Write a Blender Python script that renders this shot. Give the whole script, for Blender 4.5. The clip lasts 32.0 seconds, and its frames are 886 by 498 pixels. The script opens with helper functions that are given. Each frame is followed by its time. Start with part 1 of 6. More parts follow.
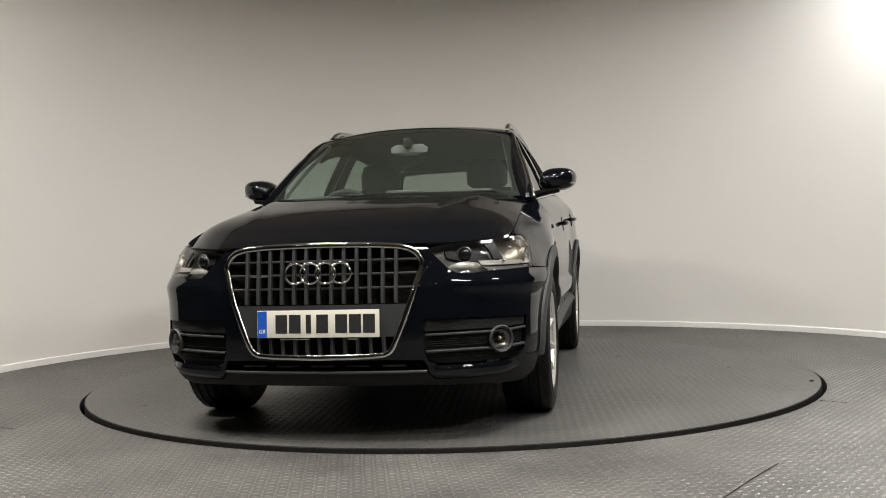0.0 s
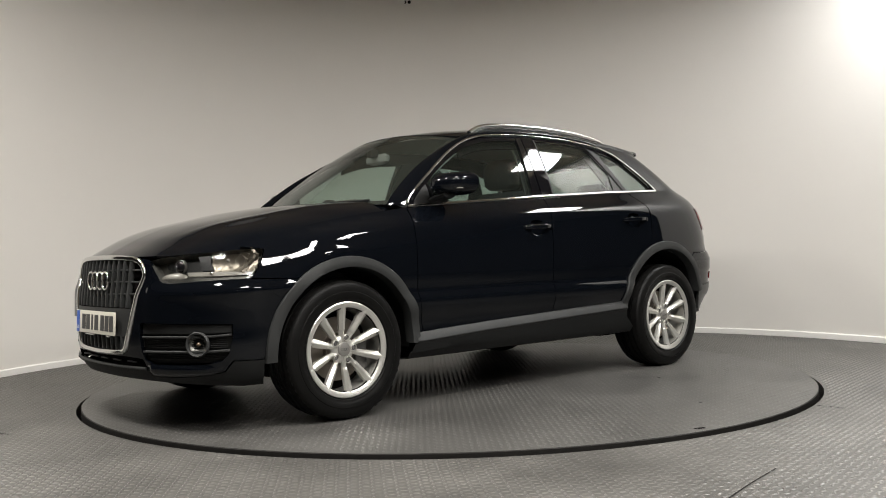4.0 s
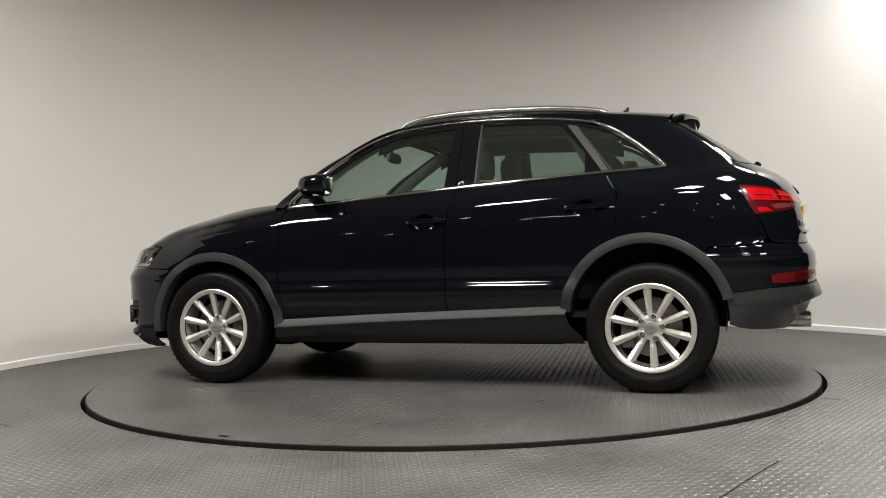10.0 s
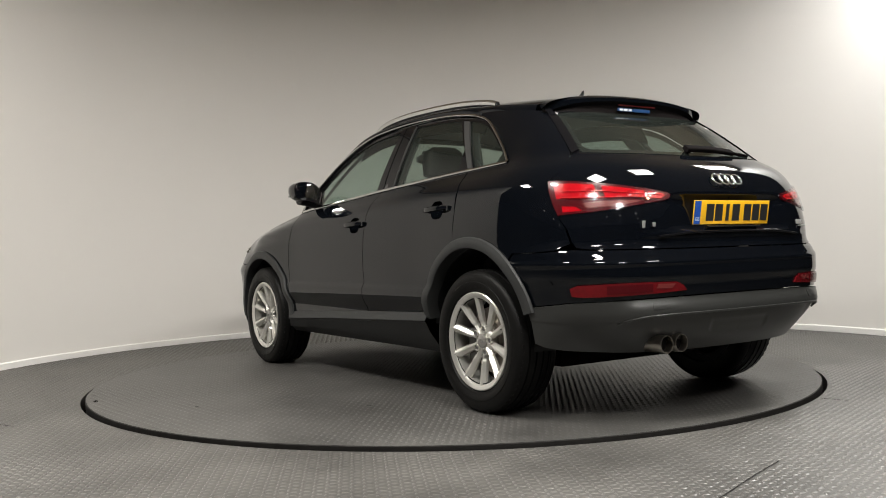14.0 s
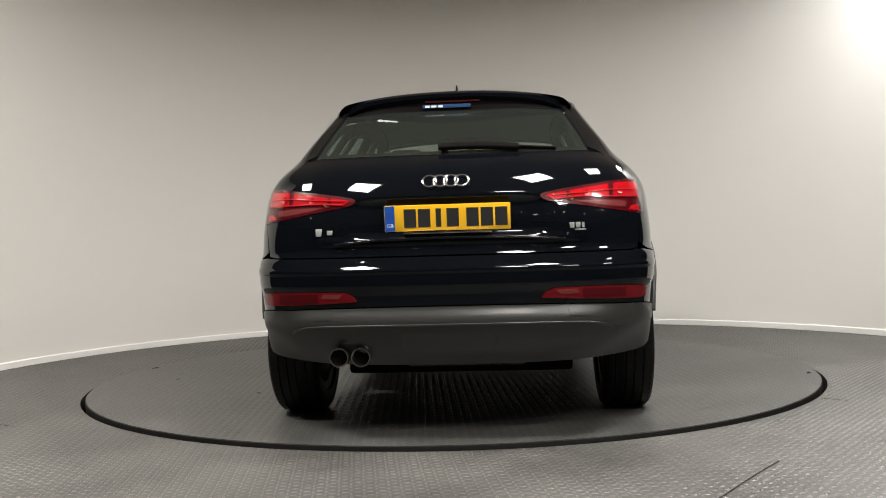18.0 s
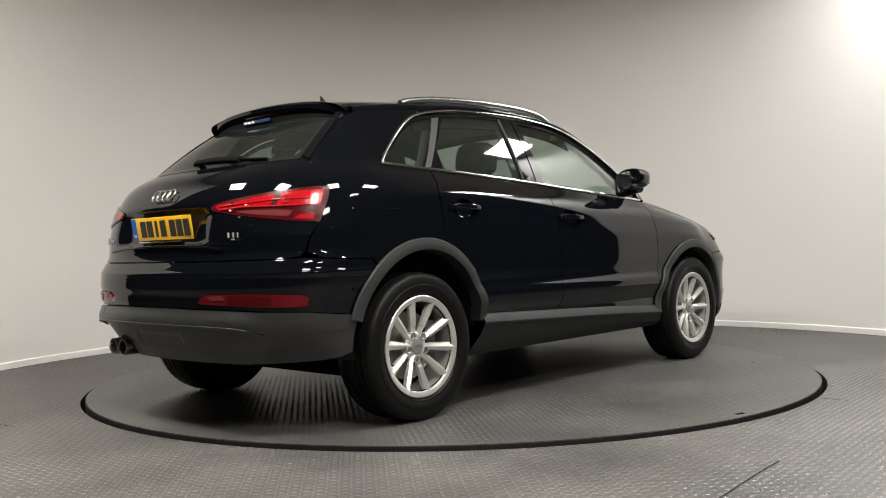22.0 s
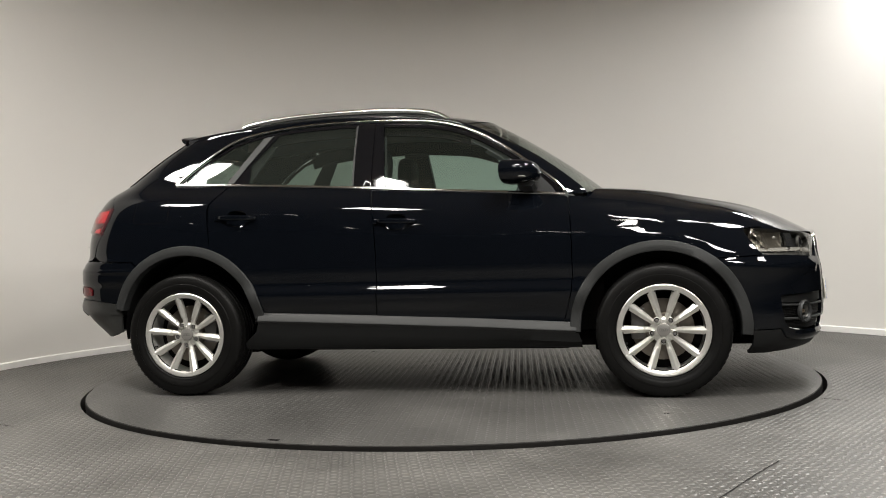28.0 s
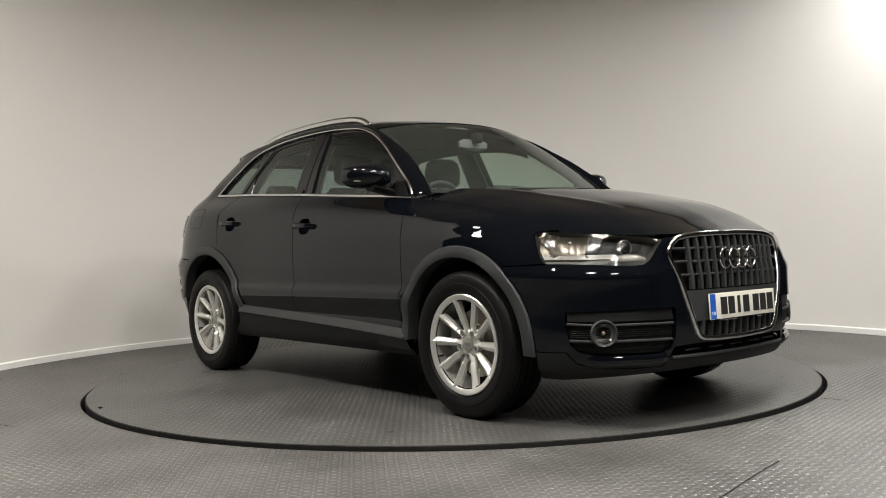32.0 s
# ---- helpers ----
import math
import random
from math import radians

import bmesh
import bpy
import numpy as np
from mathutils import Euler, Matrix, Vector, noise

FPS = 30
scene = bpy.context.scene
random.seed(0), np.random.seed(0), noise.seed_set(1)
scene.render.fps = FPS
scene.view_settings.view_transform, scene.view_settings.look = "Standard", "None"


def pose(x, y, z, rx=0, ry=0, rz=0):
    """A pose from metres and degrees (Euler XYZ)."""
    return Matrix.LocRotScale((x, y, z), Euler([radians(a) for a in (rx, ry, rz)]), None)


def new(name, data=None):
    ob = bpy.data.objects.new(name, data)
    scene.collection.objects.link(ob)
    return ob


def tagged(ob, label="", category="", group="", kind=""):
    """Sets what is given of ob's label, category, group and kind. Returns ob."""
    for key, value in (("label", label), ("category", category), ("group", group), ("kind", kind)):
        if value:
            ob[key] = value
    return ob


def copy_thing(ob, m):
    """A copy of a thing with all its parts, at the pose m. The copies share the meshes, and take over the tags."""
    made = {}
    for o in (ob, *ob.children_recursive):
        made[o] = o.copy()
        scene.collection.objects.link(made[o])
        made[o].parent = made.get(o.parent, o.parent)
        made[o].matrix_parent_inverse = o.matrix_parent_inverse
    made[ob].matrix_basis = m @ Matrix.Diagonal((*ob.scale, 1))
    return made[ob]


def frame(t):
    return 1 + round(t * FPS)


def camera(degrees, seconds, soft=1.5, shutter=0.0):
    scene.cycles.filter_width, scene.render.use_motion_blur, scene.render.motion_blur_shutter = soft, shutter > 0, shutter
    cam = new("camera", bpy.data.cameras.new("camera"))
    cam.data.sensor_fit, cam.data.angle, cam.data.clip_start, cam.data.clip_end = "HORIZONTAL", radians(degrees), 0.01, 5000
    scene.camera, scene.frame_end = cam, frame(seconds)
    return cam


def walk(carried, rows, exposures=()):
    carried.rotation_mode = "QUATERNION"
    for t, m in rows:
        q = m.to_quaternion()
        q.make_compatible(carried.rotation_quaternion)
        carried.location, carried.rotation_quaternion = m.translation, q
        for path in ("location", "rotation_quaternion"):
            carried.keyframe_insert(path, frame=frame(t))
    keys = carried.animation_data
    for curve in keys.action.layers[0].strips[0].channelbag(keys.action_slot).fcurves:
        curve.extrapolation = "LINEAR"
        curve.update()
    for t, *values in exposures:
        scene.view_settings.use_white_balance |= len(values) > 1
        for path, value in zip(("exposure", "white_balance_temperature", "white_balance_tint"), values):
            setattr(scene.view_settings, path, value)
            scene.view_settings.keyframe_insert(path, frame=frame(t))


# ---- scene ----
# ---------------------------------------------------------------- camera
EYE = (0.0, -5.803, 0.797)
LEVEL = pose(0, 0, 0, 0, 0, 0.3697) @ pose(0, 0, 0, -0.185) @ pose(0, 0, 0, 0, 1.621, 0)


def nod(up, left):
    """The camera on its stand, tipped up and turned left by small angles in degrees."""
    return Matrix.Translation(EYE) @ LEVEL @ pose(0, 0, 0, up) @ pose(0, 0, 0, 0, 0, left) @ pose(0, 0, 0, 90)


cam = camera(52.2, 32.0, soft=1.0)
walk(cam, [(t, nod(up * 0.0358, left * 0.0358)) for t, up, left in (
    (0, 4, -1), (0.5, 5, -1), (1, 7.5, -3), (1.5, 8, -4), (2, 9, -5), (2.5, 10, -5.5), (3, 12, -5.5), (3.5, 12.4, -5.5),
    (4.5, 14, -6), (5.5, 15, -6.5), (6, 15, -6.5), (6.5, 14, -6.5), (7, 10, -6), (7.5, 7, -5.5), (8, 6, -4.5), (8.5, 3, -1.5),
    (9, 0, 0), (9.5, 0, 0), (20, 0, 0), (32, 0, 0))])

# turning of the table and of the car on it, degrees at each full second
TURN = (-100.58, -110.34, -119.87, -129.58, -139.37, -149.02, -158.75, -168.42, -178.18, -188.11, -197.85,
        -207.61, -217.16, -226.55, -236.17, -245.59, -254.88, -264.36, -273.96, -283.5, -293.02, -302.69,
        -312.4, -321.94, -331.61, -341.32, -350.95, -360.75, -370.56, -380.26, -389.91, -399.66, -409.49)
# ---------------------------------------------------------------- light
world = bpy.data.worlds.new("world")
scene.world = world
world.use_nodes = True
world.node_tree.nodes["Background"].inputs["Color"].default_value = (0.9, 0.93, 1.0, 1)
world.node_tree.nodes["Background"].inputs["Strength"].default_value = 0.02
scene.view_settings.exposure = 0.0


# ---------------------------------------------------------------- materials
def node(nt, kind, **values):
    n = nt.nodes.new(kind)
    for key, v in values.items():
        if key in n.inputs:
            n.inputs[key].default_value = v
    return n


def surface(name, color, rough=0.5, metal=0.0, vary=0.0, scale=4.0, fine=0.0, fine_scale=300.0, rough_vary=0.0, coat=0.0, ior=1.5, glow=0.0):
    """A material with mottling at a large and relief at a small scale, in the object's own metres."""
    m = bpy.data.materials.new(name)
    m.use_nodes = True
    nt = m.node_tree
    b = nt.nodes["Principled BSDF"]
    b.inputs["Base Color"].default_value = (*color, 1)
    b.inputs["Roughness"].default_value = rough
    b.inputs["Metallic"].default_value = metal
    b.inputs["IOR"].default_value = ior
    b.inputs["Coat Weight"].default_value = coat
    b.inputs["Coat Roughness"].default_value = 0.02
    if glow:
        b.inputs["Emission Color"].default_value = (*color, 1)
        b.inputs["Emission Strength"].default_value = glow
    co = nt.nodes.new("ShaderNodeTexCoord")
    if vary or rough_vary:
        n = node(nt, "ShaderNodeTexNoise", Scale=scale, Detail=6.0, Roughness=0.6)
        nt.links.new(co.outputs["Object"], n.inputs["Vector"])
        if vary:
            mix = node(nt, "ShaderNodeMix")
            mix.data_type = "RGBA"
            mix.inputs[6].default_value = (*[c * (1 - vary) for c in color], 1)
            mix.inputs[7].default_value = (*[min(1, c * (1 + vary)) for c in color], 1)
            nt.links.new(n.outputs["Fac"], mix.inputs[0])
            nt.links.new(mix.outputs[2], b.inputs["Base Color"])
        if rough_vary:
            r = node(nt, "ShaderNodeMapRange")
            r.inputs[1].default_value, r.inputs[2].default_value = 0.3, 0.7
            r.inputs[3].default_value, r.inputs[4].default_value = rough - rough_vary, rough + rough_vary
            nt.links.new(n.outputs["Fac"], r.inputs[0])
            nt.links.new(r.outputs[0], b.inputs["Roughness"])
    if fine:
        g = node(nt, "ShaderNodeTexNoise", Scale=fine_scale, Detail=3.0)
        nt.links.new(co.outputs["Object"], g.inputs["Vector"])
        bump = node(nt, "ShaderNodeBump", Strength=fine, Distance=0.002)
        nt.links.new(g.outputs["Fac"], bump.inputs["Height"])
        nt.links.new(bump.outputs["Normal"], b.inputs["Normal"])
    return m


def pane(name, tint, sheen=0.07, haze=0.0):
    """A thin pane: tinted clear glass with a little grey-green haze mixed in, and a mirror sheen that grows at grazing
    angles.
    """
    m = bpy.data.materials.new(name)
    m.use_nodes = True
    nt = m.node_tree
    nt.nodes.remove(nt.nodes["Principled BSDF"])
    clear = node(nt, "ShaderNodeBsdfTransparent", Color=(*tint, 1))
    gloss = node(nt, "ShaderNodeBsdfGlossy", Roughness=0.004)
    face = node(nt, "ShaderNodeLayerWeight", Blend=0.5)
    power = nt.nodes.new("ShaderNodeMath")
    power.operation, power.inputs[1].default_value = "POWER", 5.0
    nt.links.new(face.outputs["Facing"], power.inputs[0])
    fres = nt.nodes.new("ShaderNodeMapRange")
    fres.inputs[3].default_value, fres.inputs[4].default_value = sheen, 1.0
    nt.links.new(power.outputs[0], fres.inputs[0])
    mix = nt.nodes.new("ShaderNodeMixShader")
    nt.links.new(fres.outputs[0], mix.inputs[0])
    # pale grey-green diffuse layer, mixed evenly over the whole pane
    film = node(nt, "ShaderNodeBsdfDiffuse", Color=(0.50, 0.59, 0.51, 1))
    veil = node(nt, "ShaderNodeMixShader", Fac=haze)
    nt.links.new(clear.outputs[0], veil.inputs[1])
    nt.links.new(film.outputs[0], veil.inputs[2])
    nt.links.new(veil.outputs[0], mix.inputs[1])
    nt.links.new(gloss.outputs[0], mix.inputs[2])
    nt.links.new(mix.outputs[0], nt.nodes["Material Output"].inputs["Surface"])
    return m


def worn_rubber(name, color, rough, worn):
    """Grey rubber, scuffed and dusty in large patches, streaked and finely grained."""
    m = surface(name, color, rough)
    nt = m.node_tree
    b = nt.nodes["Principled BSDF"]
    co = nt.nodes.new("ShaderNodeTexCoord")

    def op(kind, a, c=None):
        n = nt.nodes.new("ShaderNodeMath")
        n.operation = kind
        for i, v in enumerate((a, c)):
            if isinstance(v, (int, float)):
                n.inputs[i].default_value = v
            elif v is not None:
                nt.links.new(v, n.inputs[i])
        return n.outputs[0]

    def spread(fac, lo, hi, a, c):
        r = nt.nodes.new("ShaderNodeMapRange")
        nt.links.new(fac, r.inputs[0])
        for k, v in enumerate((lo, hi, a, c)):
            r.inputs[k + 1].default_value = v
        return r.outputs[0]

    big = node(nt, "ShaderNodeTexNoise", Scale=1.3, Detail=8.0, Roughness=0.62)
    fine = node(nt, "ShaderNodeTexNoise", Scale=90.0, Detail=5.0)
    scuff = node(nt, "ShaderNodeTexNoise", Scale=9.0, Detail=4.0, Roughness=0.7, Distortion=1.5)
    for n in (big, fine, scuff):
        nt.links.new(co.outputs["Object"], n.inputs["Vector"])
    wear = spread(big.outputs["Fac"], 0.35, 0.68, 1.0 - worn, 1.0 + worn)
    wear = op("ADD", wear, op("MULTIPLY", op("SUBTRACT", fine.outputs["Fac"], 0.5), 0.30))
    wear = op("ADD", wear, spread(scuff.outputs["Fac"], 0.66, 0.74, 0.0, 0.22))
    mul = node(nt, "ShaderNodeMix")
    mul.data_type, mul.blend_type = "RGBA", "MULTIPLY"
    mul.inputs[0].default_value = 1.0
    mul.inputs[6].default_value = (*color, 1)
    nt.links.new(wear, mul.inputs[7])
    nt.links.new(mul.outputs[2], b.inputs["Base Color"])
    nt.links.new(op("ADD", op("MULTIPLY", big.outputs["Fac"], 0.25), rough - 0.12), b.inputs["Roughness"])
    bump = node(nt, "ShaderNodeBump", Strength=0.6, Distance=0.0006)
    nt.links.new(fine.outputs["Fac"], bump.inputs["Height"])
    nt.links.new(bump.outputs["Normal"], b.inputs["Normal"])
    return m


M_MAT = worn_rubber("rubber_matting", (0.071, 0.0685, 0.0635), 0.46, 0.30)
M_GRAIN = worn_rubber("rubber_grains", (0.112, 0.1075, 0.100), 0.33, 0.30)
M_TABLE = worn_rubber("worn_rubber", (0.066, 0.064, 0.0605), 0.42, 0.26)
M_TABLE_GRAIN = worn_rubber("worn_rubber_grains", (0.086, 0.0835, 0.079), 0.33, 0.26)
M_WALL = surface("white_paint", (0.80, 0.775, 0.735), 0.75, vary=0.035, scale=0.7, fine=0.08, fine_scale=120)
M_SKIRT = surface("skirting_paint", (0.90, 0.885, 0.855), 0.55, vary=0.03)
M_CEIL = surface("ceiling_paint", (0.34, 0.275, 0.200), 0.85, vary=0.03, scale=1.0)
M_DARK = surface("dark_wall_paint", (0.045, 0.042, 0.040), 0.8, vary=0.2, scale=1.5)
M_RIM_EDGE = surface("black_rubber_edge", (0.014, 0.013, 0.012), 0.6, ior=1.3, vary=0.3, scale=14, fine=0.3, fine_scale=90)
M_LAMP = surface("lamp_diffuser", (1.0, 0.97, 0.92), 0.5, glow=9.0)
M_LAMP_FRAME = surface("white_metal", (0.75, 0.75, 0.74), 0.4)
M_PAINT = surface("midnight_blue_paint", (0.0023, 0.0030, 0.0045), 0.03, 0.0, vary=0.25, scale=900.0, ior=1.43)
M_PLASTIC = surface("grey_plastic", (0.026, 0.027, 0.027), 0.50, ior=1.4, vary=0.06, scale=30, fine=0.15, fine_scale=900)
M_FRAME = surface("grey_window_frame", (0.017, 0.017, 0.0165), 0.6, vary=0.08, scale=30, fine=0.12, fine_scale=900)
M_BUMPER = surface("grey_bumper_plastic", (0.025, 0.0256, 0.0245), 0.30, vary=0.06, scale=30, fine=0.03, fine_scale=900)
M_SILL = surface("dark_sill_plastic", (0.009, 0.0094, 0.0094), 0.6, ior=1.33, vary=0.08, scale=30, fine=0.15, fine_scale=900)
M_BLACK = surface("black_plastic", (0.007, 0.007, 0.007), 0.5, ior=1.33, fine=0.1, fine_scale=700, vary=0.1)
M_GLOSS = surface("gloss_black", (0.005, 0.005, 0.006), 0.03, ior=1.45, vary=0.05)
M_CHROME = surface("chrome", (0.68, 0.68, 0.665), 0.10, 1.0, vary=0.03, scale=40)
M_SATIN = surface("satin_aluminium", (0.70, 0.70, 0.685), 0.24, 1.0, vary=0.04, scale=20)
M_ALLOY = surface("silver_alloy", (0.68, 0.67, 0.63), 0.30, 0.72, vary=0.03, scale=30, rough_vary=0.02, coat=0.3)
M_CAP = surface("grey_cap", (0.32, 0.31, 0.29), 0.35, 0.6, vary=0.05)
M_ALLOY_IN = surface("shadowed_alloy", (0.16, 0.155, 0.15), 0.5, 0.6, vary=0.25, scale=20)
M_TYRE = surface("tyre_rubber", (0.0045, 0.0044, 0.0042), 0.46, ior=1.24, vary=0.25, scale=18, fine=0.3, fine_scale=250, rough_vary=0.08)
M_DISC = surface("brake_disc_iron", (0.28, 0.25, 0.22), 0.4, 0.9, vary=0.25, scale=25)
M_GLASS = pane("tinted_glass", (0.58, 0.70, 0.655), 0.055, 0.012)
M_GLASS_BACK = pane("rear_side_glass", (0.47, 0.56, 0.52), 0.06, 0.02)
M_GLASS_REAR = pane("dark_tinted_glass", (0.46, 0.53, 0.49), 0.085, 0.022)
M_SCREEN = pane("windscreen_glass", (0.66, 0.72, 0.67), 0.07, 0.03)
M_CLEAR = pane("clear_lens", (0.93, 0.94, 0.94), 0.022)
M_RED = surface("red_lens", (0.38, 0.003, 0.008), 0.14, coat=0.0, ior=1.4, vary=0.45, scale=45, fine=0.5, fine_scale=110)
M_RED_DARK = surface("deep_red_lens", (0.055, 0.002, 0.004), 0.22, coat=0.0, ior=1.35, vary=0.15, scale=60)
M_RED_DIM = surface("dim_red_lens", (0.10, 0.004, 0.006), 0.15, ior=1.4, vary=0.35, scale=40, fine=0.4, fine_scale=110)
M_RED_PALE = surface("pale_red_guide", (0.36, 0.010, 0.014), 0.15, ior=1.4)
M_SMOKE = surface("smoked_lens", (0.13, 0.022, 0.021), 0.25, coat=0.0, vary=0.1)
M_CUP = surface("bulb_cup", (0.9, 0.55, 0.35), 0.12, 1.0)
M_SPOT = surface("bulb_glow", (1.0, 0.95, 0.88), 0.5, glow=28.0)
M_WHITE_LENS = surface("milky_lens", (0.21, 0.20, 0.178), 0.26, coat=0.2, vary=0.08)
M_REFLECTOR = surface("lamp_reflector", (0.19, 0.170, 0.138), 0.36, 0.85, vary=0.06, scale=50)
M_BEZEL = surface("lamp_bezel", (0.15, 0.145, 0.135), 0.3, 0.7, vary=0.1)
M_LAMP_IN = surface("lamp_inside", (0.075, 0.073, 0.066), 0.45, 0.5, vary=0.15, scale=30)
M_BADGE = surface("badge_metal", (0.62, 0.62, 0.60), 0.34, 0.7, vary=0.05, scale=60)
M_AMBER = surface("amber_bulb", (0.22, 0.16, 0.11), 0.2, coat=0.5)
M_SEAT = surface("dark_fabric", (0.020, 0.020, 0.021), 0.9, vary=0.2, scale=60, fine=0.4, fine_scale=500)
M_PILLAR = surface("dark_pillar_trim", (0.020, 0.021, 0.020), 0.8, vary=0.05, scale=20, fine=0.2)
M_LINING = surface("headlining_cloth", (0.26, 0.265, 0.25), 0.9, vary=0.05, scale=20, fine=0.3)
M_TRIM = surface("light_grey_trim", (0.20, 0.21, 0.20), 0.8, vary=0.05, scale=20, fine=0.2)
M_DASH = surface("dark_dashboard", (0.022, 0.022, 0.023), 0.65, vary=0.1, fine=0.3)
M_PLATE_W = surface("white_plate", (0.64, 0.615, 0.53), 0.35, vary=0.04, scale=30)
M_PLATE_Y = surface("yellow_plate", (0.85, 0.47, 0.015), 0.35, vary=0.04, scale=30)
M_BLUE = surface("blue_band", (0.012, 0.085, 0.42), 0.35, vary=0.04)
M_INK = surface("black_characters", (0.02, 0.02, 0.02), 0.4)
M_WHITE = surface("white_print", (0.75, 0.76, 0.78), 0.4)
M_STICKER = surface("blue_sticker", (0.012, 0.045, 0.13), 0.4, vary=0.1, scale=40)
M_PIPE = surface("exhaust_steel", (0.40, 0.37, 0.33), 0.28, 1.0, vary=0.2, scale=30)
M_SILENCER = surface("dull_silencer_steel", (0.10, 0.085, 0.07), 0.5, 0.7, vary=0.3, scale=12)
# matt near-black for dark parts; in openings it stands for their shade
M_MATT_BLACK = surface("matt_black", (0.006, 0.005, 0.005), 0.9, ior=1.12)
M_DEVICE = surface("sensor_plastic", (0.70, 0.69, 0.66), 0.5)


# ---------------------------------------------------------------- building helpers
def thing(name, label, category, group="", kind="", data=None):
    return tagged(new(name, data), label, category, group, kind)


def finish(name, me, material, parent=None, label=""):
    me.materials.append(material)
    ob = new(name, me)
    ob.parent = parent
    return tagged(ob, label)


def part(name, bm, material, parent=None, label="", smooth=True):
    me = bpy.data.meshes.new(name)
    bmesh.ops.recalc_face_normals(bm, faces=bm.faces)
    for f in bm.faces:
        f.smooth = smooth
    bm.to_mesh(me)
    bm.free()
    if smooth:
        me.set_sharp_from_angle(angle=radians(38))
    return finish(name, me, material, parent, label)


def box(bm, x, y, z, sx, sy, sz, m=None, bevel=0.0, seg=2):
    """Adds a box centred at x, y, z, with rounded edges."""
    made = bmesh.ops.create_cube(bm, size=1.0, matrix=(m or Matrix()) @ Matrix.Translation((x, y, z)) @ Matrix.Diagonal((sx, sy, sz, 1)))
    if bevel:
        edges = list({e for v in made["verts"] for e in v.link_edges})
        bmesh.ops.bevel(bm, geom=edges, offset=bevel, segments=seg, profile=0.6, affect="EDGES")
    return bm


def lathe(bm, prof, seg=48, m=Matrix(), close=False):
    """Turns (radius, height) points about the z axis of m."""
    rings = []
    for r, h in prof:
        rings.append([bm.verts.new(m @ Vector((r * math.cos(2 * math.pi * k / seg), r * math.sin(2 * math.pi * k / seg), h))) for k in range(seg)])
    pairs = list(zip(rings, rings[1:])) + ([(rings[-1], rings[0])] if close else [])
    for a, b in pairs:
        for k in range(seg):
            bm.faces.new((a[k], a[(k + 1) % seg], b[(k + 1) % seg], b[k]))
    return rings


def loft(bm, rows, closed=False, caps=False):
    """Skins rows of points."""
    vs = [[bm.verts.new(p) for p in row] for row in rows]
    n = len(vs[0])
    for a, b in zip(vs, vs[1:]):
        for k in range(n if closed else n - 1):
            bm.faces.new((a[k], a[(k + 1) % n], b[(k + 1) % n], b[k]))
    if caps:
        bm.faces.new(vs[0])
        bm.faces.new(vs[-1])
    return vs


def sweep(bm, path, ups, prof, closed=False, caps=True):
    """Sweeps a closed profile of (sideways, outwards) points along a path whose outward directions are ups."""
    P, U, n = [Vector(p) for p in path], [Vector(u) for u in ups], len(path)
    rows = []
    for i in range(n):
        a, b = (P[(i - 1) % n], P[(i + 1) % n]) if closed else (P[max(i - 1, 0)], P[min(i + 1, n - 1)])
        t = (b - a).normalized()
        u = (U[i] - t * U[i].dot(t)).normalized()
        w = t.cross(u)
        rows.append([P[i] + w * p[0] + u * p[1] for p in prof])
    if closed:
        rows.append(rows[0])
    vs = [[bm.verts.new(p) for p in row] for row in (rows[:-1] if closed else rows)]
    if closed:
        vs.append(vs[0])
    k = len(prof)
    for a, b in zip(vs, vs[1:]):
        for j in range(k):
            bm.faces.new((a[j], a[(j + 1) % k], b[(j + 1) % k], b[j]))
    if caps and not closed:
        bm.faces.new(vs[0])
        bm.faces.new(vs[-1])
    return bm


def rounded(w, h, r=0.3, n=3):
    """A rounded rectangle, w wide and rising from -h/2 to h/2."""
    out, rr = [], min(w, h) * r
    for cx, cy, a0 in ((w / 2 - rr, h / 2 - rr, 0), (-w / 2 + rr, h / 2 - rr, 90), (-w / 2 + rr, -h / 2 + rr, 180), (w / 2 - rr, -h / 2 + rr, 270)):
        for k in range(n + 1):
            a = radians(a0 + 90 * k / n)
            out.append((cx + rr * math.cos(a), cy + rr * math.sin(a)))
    return out


def resample(pts, step, closed=False):
    """Points along a polyline at even steps, its corners kept."""
    out = []
    pts = [tuple(map(float, p)) for p in pts]
    for a, b in zip(pts, pts[1:] + ([pts[0]] if closed else [])):
        n = max(1, math.ceil(math.dist(a, b) / step))
        out += [tuple(p + (q - p) * k / n for p, q in zip(a, b)) for k in range(n)]
    return out if closed else out + [pts[-1]]


def bend(pts, n=8, closed=False):
    """A smooth curve through points of any dimension."""
    P = [np.array(p, float) for p in pts]
    m = len(P)
    out = []
    for i in range(m if closed else m - 1):
        p1, p2 = P[i], P[(i + 1) % m]
        p0 = P[(i - 1) % m] if closed or i > 0 else 2 * p1 - p2
        p3 = P[(i + 2) % m] if closed or i < m - 2 else 2 * p2 - p1
        for k in range(n):
            t = k / n
            out.append(0.5 * (2 * p1 + (p2 - p0) * t + (2 * p0 - 5 * p1 + 4 * p2 - p3) * t * t + (3 * p1 - p0 - 3 * p2 + p3) * t ** 3))
    if not closed:
        out.append(P[-1])
    return [tuple(float(c) for c in p) for p in out]
# ---------------------------------------------------------------- the studio
TABLE_R, FLOOR_Z, CEIL_Z = 2.192, -0.017, 3.43
GAP = 0.026
WALL_C, WALL_R = (0.208, -0.185), 3.61


